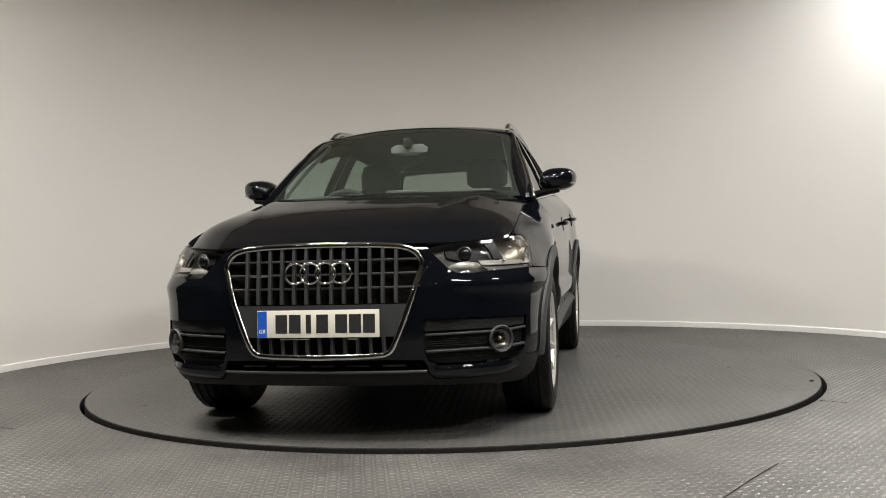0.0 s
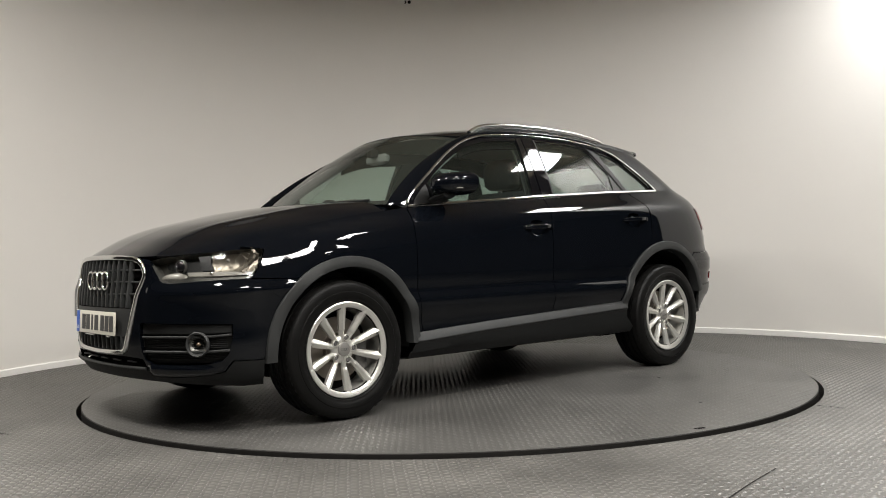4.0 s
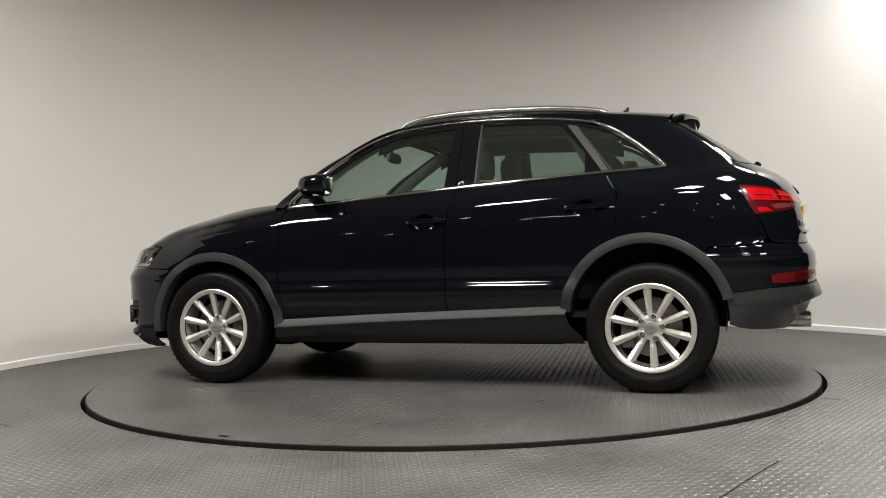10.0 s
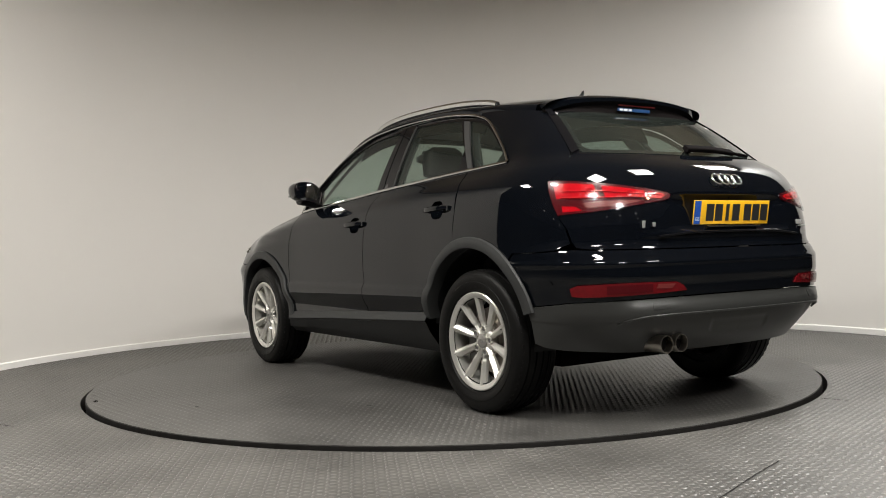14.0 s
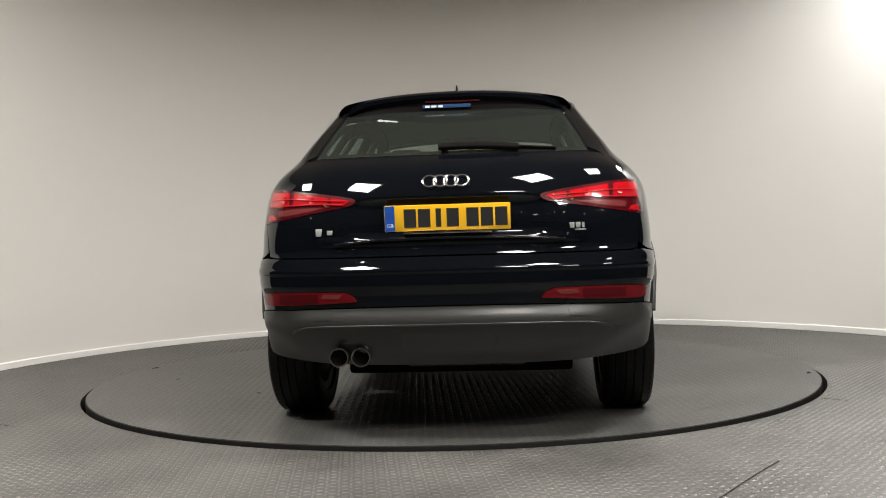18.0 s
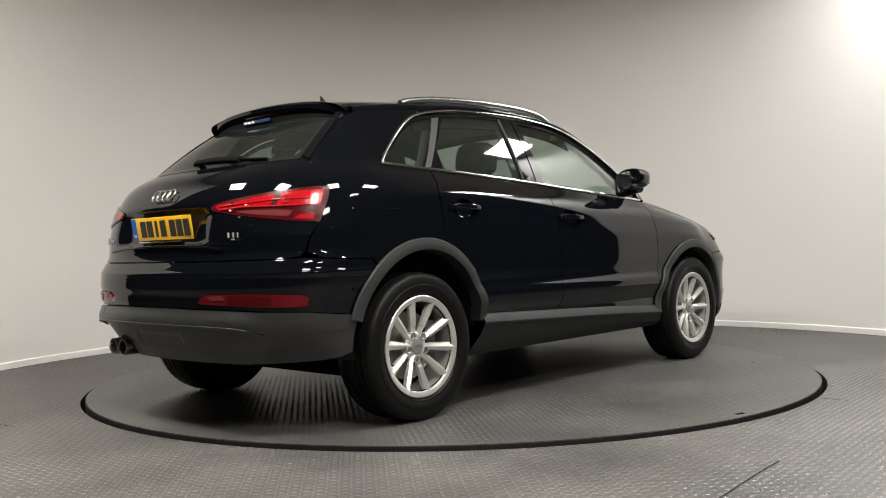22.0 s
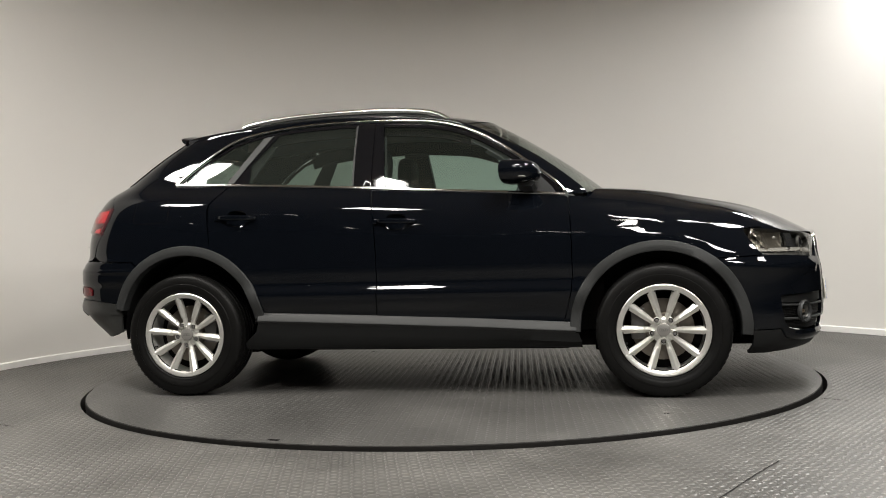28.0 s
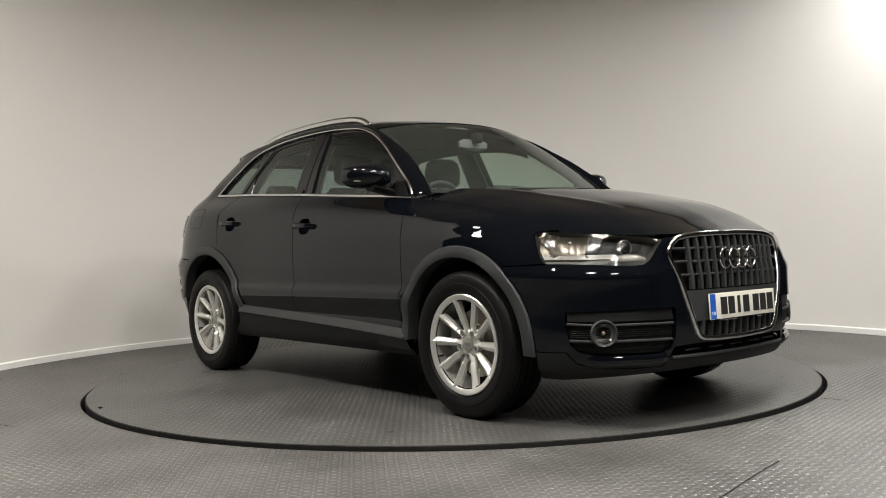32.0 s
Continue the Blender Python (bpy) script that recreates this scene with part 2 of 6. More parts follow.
def grains(name, keep, x0, x1, y0, y1, z, height, material, parent, label):
    """Raised rubber grains that lie crosswise in turn, lower where the mat is worn, as one mesh."""
    pitch, turn = 0.030, radians(-39)
    c, s = math.cos(turn), math.sin(turn)
    reach = math.hypot(max(abs(x0), abs(x1)), max(abs(y0), abs(y1)))
    n = int(reach / pitch) + 1
    i, j = np.meshgrid(np.arange(-n, n + 1), np.arange(-n, n + 1))
    i, j = i.ravel(), j.ravel()
    u, v = i * pitch, j * pitch
    x, y = c * u - s * v, s * u + c * v
    ok = (x > x0) & (x < x1) & (y > y0) & (y < y1) & keep(x, y)
    x, y, odd = x[ok], y[ok], ((i + j) % 2)[ok]
    a = turn + np.where(odd == 1, math.pi / 4, -math.pi / 4)
    worn = np.array([0.5 + 0.5 * noise.noise((float(p) * 1.1, float(q) * 1.1, 3.0)) for p, q in zip(x, y)])
    h = height * np.clip(0.45 + 1.1 * worn, 0.45, 1.25) * np.random.RandomState(4).uniform(0.85, 1.15, len(x))
    L, W = 0.0140, 0.0052
    shape = np.array([(L, 0, 0), (0.55 * L, W, 0), (-0.55 * L, W, 0), (-L, 0, 0), (-0.55 * L, -W, 0), (0.55 * L, -W, 0), (0.5 * L, 0, 1), (-0.5 * L, 0, 1)])
    ca, sa = np.cos(a)[:, None], np.sin(a)[:, None]
    V = np.stack([x[:, None] + ca * shape[:, 0] - sa * shape[:, 1], y[:, None] + sa * shape[:, 0] + ca * shape[:, 1], z + h[:, None] * shape[:, 2]], -1).reshape(-1, 3)
    F = []
    for k in range(0, len(V), 8):
        F += [(k + 1, k + 2, k + 7, k + 6), (k + 4, k + 5, k + 6, k + 7), (k, k + 1, k + 6), (k + 5, k, k + 6), (k + 2, k + 3, k + 7), (k + 3, k + 4, k + 7)]
    me = bpy.data.meshes.new(name)
    me.from_pydata(V.tolist(), [], F)
    me.shade_smooth()
    return tagged(finish(name, me, material, parent, label), kind="stuff")


def build_floor():
    bm = bmesh.new()
    inner, outer = [], []
    for k in range(192):
        a = 2 * math.pi * k / 192
        c, s = math.cos(a), math.sin(a)
        far = min(9.0 / max(abs(c), 1e-6), (6.0 if s > 0 else 12.0) / max(abs(s), 1e-6))
        inner.append(bm.verts.new(((TABLE_R + GAP) * c, (TABLE_R + GAP) * s, FLOOR_Z)))
        outer.append(bm.verts.new((far * c, far * s, FLOOR_Z)))
    low = [bm.verts.new((v.co.x, v.co.y, FLOOR_Z - 0.09)) for v in inner]
    for k in range(192):
        j = (k + 1) % 192
        bm.faces.new((inner[k], outer[k], outer[j], inner[j]))
        bm.faces.new((low[k], inner[k], inner[j], low[j]))
    floor = part("floor", bm, M_MAT, smooth=False)
    tagged(floor, "grey studded rubber floor matting, scuffed", "floor", kind="structure")
    grains("tread_relief", lambda x, y: (np.hypot(x, y) > TABLE_R + GAP + 0.016) & ((np.hypot(x - WALL_C[0], y - WALL_C[1]) < WALL_R - 0.035) | (y < -0.8)),
           -4.2, 4.2, -4.6, 3.5, FLOOR_Z, 0.0032, M_GRAIN, floor, "raised grains of the rubber matting")
    bm = bmesh.new()
    bmesh.ops.create_circle(bm, cap_ends=True, segments=96, radius=TABLE_R + 0.05, matrix=pose(0, 0, FLOOR_Z - 0.085))
    pit = part("floor_pit", bm, M_MATT_BLACK, smooth=False)
    tagged(pit, "dark pit under the turntable", "floor", kind="structure")
    # cut joints between the sheets of matting
    for a, b in (((0.80, -3.0), (1.171, -2.522)), ((1.835, -1.28), (1.93, -1.37)), ((-2.70, -1.12), (-2.13, -1.45))):
        bm = bmesh.new()
        pts = resample([(*a, FLOOR_Z + 0.0025), (*b, FLOOR_Z + 0.0025)], 0.1)
        pts = [(x + 0.003 * math.sin(17 * x), y, z) for x, y, z in pts]
        sweep(bm, pts, [(0, 0, 1)] * len(pts), rounded(0.0035, 0.002))
        seam = part("floor_joint", bm, M_RIM_EDGE)
        tagged(seam, "dark cut joint between rubber mats", "floor joint", kind="structure")


def build_wall():
    a0, a1 = 9.0, 190.0

    def arc(r, z, n=120):
        return [(WALL_C[0] + r * math.cos(radians(a0 + (a1 - a0) * k / n)), WALL_C[1] + r * math.sin(radians(a0 + (a1 - a0) * k / n)), z) for k in range(n + 1)]

    bm = bmesh.new()
    loft(bm, [arc(WALL_R, FLOOR_Z), arc(WALL_R, CEIL_Z), arc(WALL_R + 0.1, CEIL_Z), arc(WALL_R + 0.1, FLOOR_Z)], caps=False)
    wall = part("wall_curved", bm, M_WALL)
    tagged(wall, "curved white painted studio wall", "wall", kind="structure")
    bm = bmesh.new()
    loft(bm, [arc(WALL_R - 0.004, FLOOR_Z), arc(WALL_R - 0.016, FLOOR_Z + 0.002), arc(WALL_R - 0.016, FLOOR_Z + 0.046), arc(WALL_R - 0.010, FLOOR_Z + 0.053), arc(WALL_R - 0.003, FLOOR_Z + 0.054)])
    skirt = part("baseboard", bm, M_SKIRT)
    tagged(skirt, "low white skirting along the curved wall", "skirting", kind="structure")
    # dark shadow gap where wall meets ceiling
    bm = bmesh.new()
    pts = arc(WALL_R - 0.006, CEIL_Z - 0.03)
    sweep(bm, pts, [(0, 0, -1)] * len(pts), rounded(0.012, 0.016))
    cove = part("trim_ceiling", bm, M_BEZEL)
    tagged(cove, "thin dark edge strip under the ceiling", "trim", kind="structure")
    bm = bmesh.new()
    box(bm, 0, -3.0, CEIL_Z + 0.06, 18.4, 18.4, 0.1)
    ceiling = part("ceiling", bm, M_CEIL, smooth=False)
    tagged(ceiling, "plain dark grey ceiling", "ceiling", kind="structure")
    for name, x, y, sx, sy in (("wall_back", 0, -12.05, 18.2, 0.1), ("wall_left", -9.05, -3, 0.1, 18.0), ("wall_right", 9.05, -3, 0.1, 18.0), ("wall_far", 0, 6.05, 18.2, 0.1)):
        bm = bmesh.new()
        box(bm, x, y, (CEIL_Z + FLOOR_Z) / 2, sx, sy, CEIL_Z - FLOOR_Z - 0.004)
        w = part(name, bm, M_DARK, smooth=False)
        tagged(w, "dark painted wall of the hall", "wall", kind="structure")


def build_table():
    root = thing("turntable", "round turntable with worn grey rubber top", "turntable")
    bm = bmesh.new()
    r = TABLE_R
    rings = lathe(bm, [(r - 0.004, 0.0), (r * 0.66, 0.0), (r * 0.33, 0.0), (0.02, 0.0)], 192)
    bm.faces.new(rings[-1])
    part("top", bm, M_TABLE, root, smooth=False)
    grains("tread_relief", lambda x, y: np.hypot(x, y) < r - 0.02, -r, r, -r, r, 0.0, 0.0019, M_TABLE_GRAIN, root, "raised grains of the worn rubber top")
    bm = bmesh.new()
    lathe(bm, [(r - 0.004, -0.001), (r, -0.003), (r + 0.001, -0.03), (r - 0.004, -0.085)], 192)
    part("rim", bm, M_RIM_EDGE, root, "black rubber edge band")
    # dark fixing slots near the edge
    for a in (80, 259.7):
        bm = bmesh.new()
        m = pose(0, 0, 0, 0, 0, a)
        box(bm, 2.14, 0, 0.001, 0.022, 0.055, 0.0016, m, bevel=0.0006)
        part("fixing_slot", bm, M_MATT_BLACK, root)
    # rubbed dark marks on the worn top
    for rad, a, w, h in ((1.309, 127.5, 0.05, 0.02), (1.742, 96.5, 0.035, 0.018), (1.919, 311.2, 0.03, 0.02)):
        bm = bmesh.new()
        lathe(bm, [(0.5, 0.0), (0.46, 0.001), (0.0005, 0.0012)], 18, pose(0, 0, 0.0002, 0, 0, a) @ Matrix.Translation((rad, 0, 0)) @ Matrix.Diagonal((h, w, 1, 1)))
        part("scuff_mark", bm, M_RIM_EDGE, root)
    return root


def build_lamps():
    """Square flush panels in the ceiling, turned with the hall's grid, and small downlights further off."""
    def panel_lamp():
        root = thing("ceiling_light", "square white flush ceiling panel, lit", "ceiling light", "ceiling panels")
        bm = bmesh.new()
        for x, y, sx, sy in ((0, 0.3, 0.62, 0.02), (0, -0.3, 0.62, 0.02), (0.3, 0, 0.02, 0.58), (-0.3, 0, 0.02, 0.58)):
            box(bm, x, y, -0.006, sx, sy, 0.024, bevel=0.003)
        part("frame", bm, M_LAMP_FRAME, root)
        bm = bmesh.new()
        box(bm, 0, 0, 0.0, 0.578, 0.578, 0.012)
        part("diffuser", bm, M_LAMP, root, "glowing white diffuser", smooth=False)
        return root

    first = panel_lamp()
    for k, (x, y, turn, power) in enumerate(PANELS):
        m = pose(x, y, CEIL_Z - 0.012, 0, 0, turn)
        if k == 0:
            first.matrix_basis = m
        else:
            copy_thing(first, m)
        light = bpy.data.lights.new("panel_light", "AREA")
        light.shape, light.size, light.energy, light.color = "SQUARE", 0.56, PANEL_W * power, ((1.0, 0.962, 0.900) if x < 1.5 else (0.985, 0.965, 0.925) if y < 0 else (0.95, 0.965, 0.97))
        new("panel_light", light).matrix_world = pose(x, y, CEIL_Z - 0.035, 0, 0, turn)
    spot = thing("downlight", "small round recessed ceiling downlight", "downlight", "ceiling downlights")
    bm = bmesh.new()
    lathe(bm, [(0.075, 0.0), (0.076, -0.006), (0.062, -0.009), (0.058, 0.0)], 24)
    part("ring", bm, M_LAMP_FRAME, spot)
    bm = bmesh.new()
    bmesh.ops.create_circle(bm, cap_ends=True, segments=24, radius=0.058, matrix=pose(0, 0, -0.004))
    part("bulb", bm, M_SPOT, spot, "glowing bulb", smooth=False)
    for k, (x, y) in enumerate(SPOTS):
        m = pose(x, y, CEIL_Z + 0.008)
        if k == 0:
            spot.matrix_basis = m
        else:
            copy_thing(spot, m)


def build_sensor():
    root = thing("ceiling_sensor", "small white twin-lens sensor under the ceiling edge", "sensor")
    root.matrix_basis = pose(-0.32, 3.45, CEIL_Z - 0.05)
    bm = bmesh.new()
    box(bm, 0, 0, 0, 0.10, 0.12, 0.05, bevel=0.012)
    part("housing", bm, M_DEVICE, root)
    bm = bmesh.new()
    lathe(bm, [(0.045, 0.025), (0.045, 0.05)], 24)
    part("mount", bm, M_DEVICE, root)
    for x in (-0.022, 0.022):
        bm = bmesh.new()
        lathe(bm, [(0.017, 0.0), (0.017, 0.012), (0.012, 0.014), (0.0005, 0.010)], 20, pose(x, -0.055, -0.018, 90))
        part("lens", bm, M_GLOSS, root, "round black lens")


PANEL_W = 86
PANELS = ((-3.0, -1.7, 45, 1.3), (-1.5, -3.1, 45, 1.1), (0.95, -3.0, 45, 1.0), (2.25, -1.8, 45, 0.88), (3.25, 0.55, 45, 0.72), (0.6, -4.6, 45, 1.0), (3.6, -3.6, 45, 0.55), (2.5, -5.6, 45, 0.8))
SPOTS = ((-4.5, -7.0), (-3.0, -7.6), (-1.5, -8.2), (0.2, -8.0), (1.8, -7.4), (3.2, -7.0), (4.6, -6.4), (5.4, -4.6), (-5.6, -4.4), (-5.8, -6.0),
         (-5.0, -9.6), (-2.6, -10.2), (-0.4, -9.8), (1.9, -10.4), (4.2, -9.4), (-3.6, -11.4), (0.8, -11.5), (3.0, -11.3), (6.2, -8.0), (-6.8, -8.2))
build_floor()
build_wall()
table = build_table()
build_lamps()
build_sensor()
# ---------------------------------------------------------------- the car's surface (x ahead, y left, z up, origin between the wheels)
def curve(x, pts):
    """Smooth curve through (x, value) pairs: monotone cubic, flat beyond the ends."""
    p = np.array(sorted(pts), float)
    X, Y = p[:, 0], p[:, 1]
    h = np.diff(X)
    d = np.diff(Y) / h
    m = np.zeros(len(X))
    m[0], m[-1] = d[0], d[-1]
    for i in range(1, len(X) - 1):
        if d[i - 1] * d[i] > 0:
            w1, w2 = 2 * h[i] + h[i - 1], h[i] + 2 * h[i - 1]
            m[i] = (w1 + w2) / (w1 / d[i - 1] + w2 / d[i])
    x = np.clip(np.asarray(x, float), X[0], X[-1])
    i = np.clip(np.searchsorted(X, x, side="right") - 1, 0, len(X) - 2)
    t = (x - X[i]) / h[i]
    return ((1 + 2 * t) * (1 - t) ** 2 * Y[i] + t * (1 - t) ** 2 * h[i] * m[i]
            + t * t * (3 - 2 * t) * Y[i + 1] + t * t * (t - 1) * h[i] * m[i + 1])


XS = np.linspace(-2.3, 2.3, 185)
ZS = np.linspace(0.1, 1.62, 305)


def smear(rows, sigma, reach=6):
    """Softens each row by a bell curve."""
    k = np.exp(-0.5 * (np.arange(-reach, reach + 1) / sigma) ** 2)
    k /= k.sum()
    pad = np.pad(rows, ((0, 0), (reach, reach)), mode="edge")
    return sum(pad[:, j:j + rows.shape[1]] * k[j] for j in range(2 * reach + 1))


def side_table():
    """Half width of the body at each station and height, before nose and tail round it in."""
    tab, glass = np.zeros((len(XS), len(ZS))), np.zeros((len(XS), len(ZS)))
    shoulder = curve(XS, ((-2.2, 1.085), (-1.57, 1.072), (-0.84, 1.045), (-0.14, 1.000), (0.24, 0.977), (0.62, 0.960), (0.94, 0.946), (1.3, 0.905), (1.55, 0.87), (1.7, 0.82), (2.2, 0.80)))
    belt = curve(XS, ((-2.2, 1.22), (-1.40, 1.190), (-0.83, 1.160), (-0.24, 1.125), (0.3, 1.088), (0.82, 1.056), (0.95, 1.032), (1.1, 1.014), (1.3, 0.982), (1.4, 0.963), (1.5, 0.940), (1.6, 0.916), (1.7, 0.889), (1.76, 0.870), (1.80, 0.856), (2.2, 0.840)))
    belt_y = curve(XS, ((-2.2, 0.72), (-1.8, 0.765), (-1.55, 0.764), (-1.40, 0.740), (-0.9, 0.746), (-0.3, 0.765), (0.3, 0.778), (0.82, 0.776), (0.95, 0.765), (1.1, 0.752), (1.3, 0.752), (1.4, 0.760), (1.5, 0.775), (1.6, 0.80), (1.7, 0.824), (1.8, 0.862), (2.2, 0.872)))
    roof_y = curve(XS, ((-2.2, 0.50), (-1.4, 0.560), (-1.0, 0.582), (-0.4, 0.592), (0.2, 0.589), (0.5, 0.591), (2.2, 0.60)))
    swell = curve(XS, ((-2.2, 0.0), (-1.75, 0.012), (-1.3, 0.020), (-0.7, 0.0), (0.7, 0.0), (1.3, 0.018), (1.75, 0.01), (2.2, 0.0)))
    tuck = np.clip((1.0 - np.abs(XS)) / 0.12, 0, 1)
    blend = np.clip((XS - 1.40) / 0.22, 0, 1)
    blend = blend * blend * (3 - 2 * blend)
    for i in range(len(XS)):
        sh, be, by, ry, sw = shoulder[i], belt[i], belt_y[i], roof_y[i], swell[i]
        d = be - sh
        pts = [(0.10, 0.74), (0.20, 0.80), (0.255, 0.858), (0.40, 0.878), (0.475, 0.868 + sw), (0.56, 0.872 + sw), (min(0.70, sh - 0.15), 0.884 + sw),
               (min(0.82, sh - 0.085), 0.882 + sw), (sh - 0.04, 0.866 + sw * 0.8), (sh, 0.856 + sw * 0.6), (sh + d * 0.38, 0.856 + sw * 0.3 - (0.856 - by) * 0.28), (sh + d * 0.72, 0.856 - (0.856 - by) * 0.68), (be, by)]
        for f, b in ((0.25, 0.008), (0.5, 0.011), (0.75, 0.008), (1.0, 0.0)):
            pts.append((be + (1.50 - be) * f, by + (ry - by) * f + b))
        pts.append((1.62, ry - 0.09))
        # the lower door has a crease and tucks in above the sill
        glass[i] = curve(ZS, [(be - 0.2, by - (ry - by) / (1.50 - be) * 0.2 - 0.012), (be, by)] + pts[-5:])
        row = curve(ZS, pts) + tuck[i] * curve(ZS, ((0.30, 0.0), (0.40, -0.018), (0.44, -0.012), (0.475, 0.006), (0.505, 0.0200), (0.525, 0.0240), (0.545, 0.0250), (0.563, 0.0238), (0.606, 0.0010), (0.64, 0.0), (0.70, 0.0)))
        # towards the lamps the wing rolls over in one curve
        if blend[i] > 0:
            z0 = min(0.66, sh - 0.15)
            y0 = 0.882 + sw
            u = np.clip((ZS - z0) / (be - z0), 0, 1)
            roll = y0 + (by - y0) * u ** 2.2
            roll = np.where(ZS > be, by - (ZS - be) * 0.7, roll)
            row = row + np.where(ZS > z0, roll - row, 0) * blend[i]
        tab[i] = row
    tab = smear(tab.T, 2.0).T
    return smear(tab, 1.5), smear(smear(glass, 2.0).T, 2.0).T


SIDE, GREENHOUSE = side_table()
FRONT_Z = ((0.15, 2.06), (0.20, 2.10), (0.25, 2.152), (0.30, 2.172), (0.45, 2.186), (0.60, 2.184), (0.70, 2.175), (0.80, 2.165), (0.86, 2.135), (0.95, 2.06))
REAR_Z = ((0.15, 1.97), (0.30, 2.050), (0.35, 2.088), (0.40, 2.122), (0.47, 2.152), (0.52, 2.158), (0.65, 2.163), (0.72, 2.150), (0.765, 2.122), (0.80, 2.112), (0.86, 2.112),
          (0.97, 2.098), (1.05, 2.066), (1.12, 2.015), (1.165, 1.945), (1.19, 1.885), (1.26, 1.785), (1.38, 1.61), (1.44, 1.51), (1.50, 1.41))
NOSE_N = ((0.2, 3.6), (0.45, 4.0), (0.62, 3.9), (0.80, 3.0), (0.95, 2.5))
TAIL_N = ((0.2, 3.4), (0.55, 4.1), (0.8, 4.1), (1.07, 3.7), (1.2, 4.0), (1.5, 5.0))
X0 = 1.15
TIP_F, TIP_R = (smear(curve(ZS, t)[None], 3.0, 9)[0] for t in (FRONT_Z, REAR_Z))


def half_width(x, z, tab):
    u = np.clip((np.asarray(x, float) - XS[0]) / (XS[1] - XS[0]), 0, len(XS) - 1.001)
    v = np.clip((np.asarray(z, float) - ZS[0]) / (ZS[1] - ZS[0]), 0, len(ZS) - 1.001)
    i, j = u.astype(int), v.astype(int)
    a, b = u - i, v - j
    return (tab[i, j] * (1 - a) * (1 - b) + tab[i + 1, j] * a * (1 - b) + tab[i, j + 1] * (1 - a) * b + tab[i + 1, j + 1] * a * b)


def side_y(x, z, tab=None):
    """Half width of the finished body at x, z: 0 at the nose's and the tail's tip."""
    x, z = np.broadcast_arrays(np.asarray(x, float), np.asarray(z, float))
    f = np.clip((x - X0) / (np.interp(z, ZS, TIP_F) - X0), 0, 1)
    r = np.clip((-x - X0 + 0.1) / (np.interp(z, ZS, TIP_R) - X0 + 0.1), 0, 1)
    n, m = curve(z, NOSE_N), curve(z, TAIL_N)
    low, butt = smooth01((0.80 - z) / 0.12), smooth01((0.79 - z) / 0.05)
    under = 1 - 0.12 * smooth01((0.50 - z) / 0.22) * smooth01((-x - 1.70) / 0.26)
    return under * half_width(x, z, SIDE if tab is None else tab) * np.clip(1 - f ** (n * (1.24 + 0.16 * low)), 0, 1) ** ((1.3 + 0.42 * low) / n) * np.clip(1 - r ** (m * (1.32 + 0.26 * butt)), 0, 1) ** ((1.42 + 0.14 * butt) / m)


def wrap(s, z, end):
    """The body's point at height z where x - y (end 1, front) or x + y (end -1, rear) is s."""
    s, z = np.broadcast_arrays(np.asarray(s, float), np.asarray(z, float))
    tip = np.interp(z, ZS, TIP_F) if end > 0 else -np.interp(z, ZS, TIP_R)
    lo, hi = np.full(s.shape, -0.4 * end), tip.copy()
    for _ in range(48):
        mid = (lo + hi) / 2
        g = end * (mid - end * side_y(mid, z) - s) > 0
        hi = np.where(g, mid, hi)
        lo = np.where(g, lo, mid)
    y = end * (hi - s)
    return np.stack([hi, np.maximum(y, 0), z], -1)


def to_s(x, z, end):
    return x - end * side_y(x, z)


def front_x(y, z, end=1):
    """x of the body's front (or rear) at y, z."""
    y, z = np.broadcast_arrays(np.abs(np.asarray(y, float)), np.asarray(z, float))
    tip = np.interp(z, ZS, TIP_F) if end > 0 else -np.interp(z, ZS, TIP_R)
    lo, hi = np.full(y.shape, X0 * end), tip.copy()
    for _ in range(48):
        mid = (lo + hi) / 2
        g = side_y(mid, z) < y
        hi = np.where(g, mid, hi)
        lo = np.where(g, lo, mid)
    return hi
# ---------------------------------------------------------------- panels of sheet on the car's surface
from mathutils.geometry import delaunay_2d_cdt


def on_side(P):
    return np.stack([P[:, 0], side_y(P[:, 0], P[:, 1]), P[:, 1]], -1)


def on_glass(P):
    return np.stack([P[:, 0], side_y(P[:, 0], P[:, 1], GREENHOUSE), P[:, 1]], -1)


def on_front(P):
    return wrap(P[:, 0], P[:, 1], 1)


def on_rear(P):
    return wrap(P[:, 0], P[:, 1], -1)


def front_pts(*pts):
    """(y, z) or, with a third value, (x, z, 0) points as (s, z) on the front."""
    return [(float(front_x(p[0], p[1], 1)) - p[0], p[1]) if len(p) == 2 else (float(to_s(p[0], p[1], 1)), p[1]) for p in pts]


def rear_pts(*pts):
    return [(float(front_x(p[0], p[1], -1)) + p[0], p[1]) if len(p) == 2 else (float(to_s(p[0], p[1], -1)), p[1]) for p in pts]


def middle(z0, z1, end, n=14):
    """Points down the car's middle line between two heights, ends left out."""
    make = front_pts if end > 0 else rear_pts
    return make(*[(0.0, float(z)) for z in np.linspace(z0, z1, n)[1:-1]])


def inside(P, loop):
    x, y = P[:, 0][:, None], P[:, 1][:, None]
    a = np.array(loop)
    b = np.roll(a, -1, 0)
    hit = ((a[:, 1] > y) != (b[:, 1] > y)) & (x < (b[:, 0] - a[:, 0]) * (y - a[:, 1]) / (b[:, 1] - a[:, 1] + 1e-12) + a[:, 0])
    return hit.sum(1) % 2 == 1


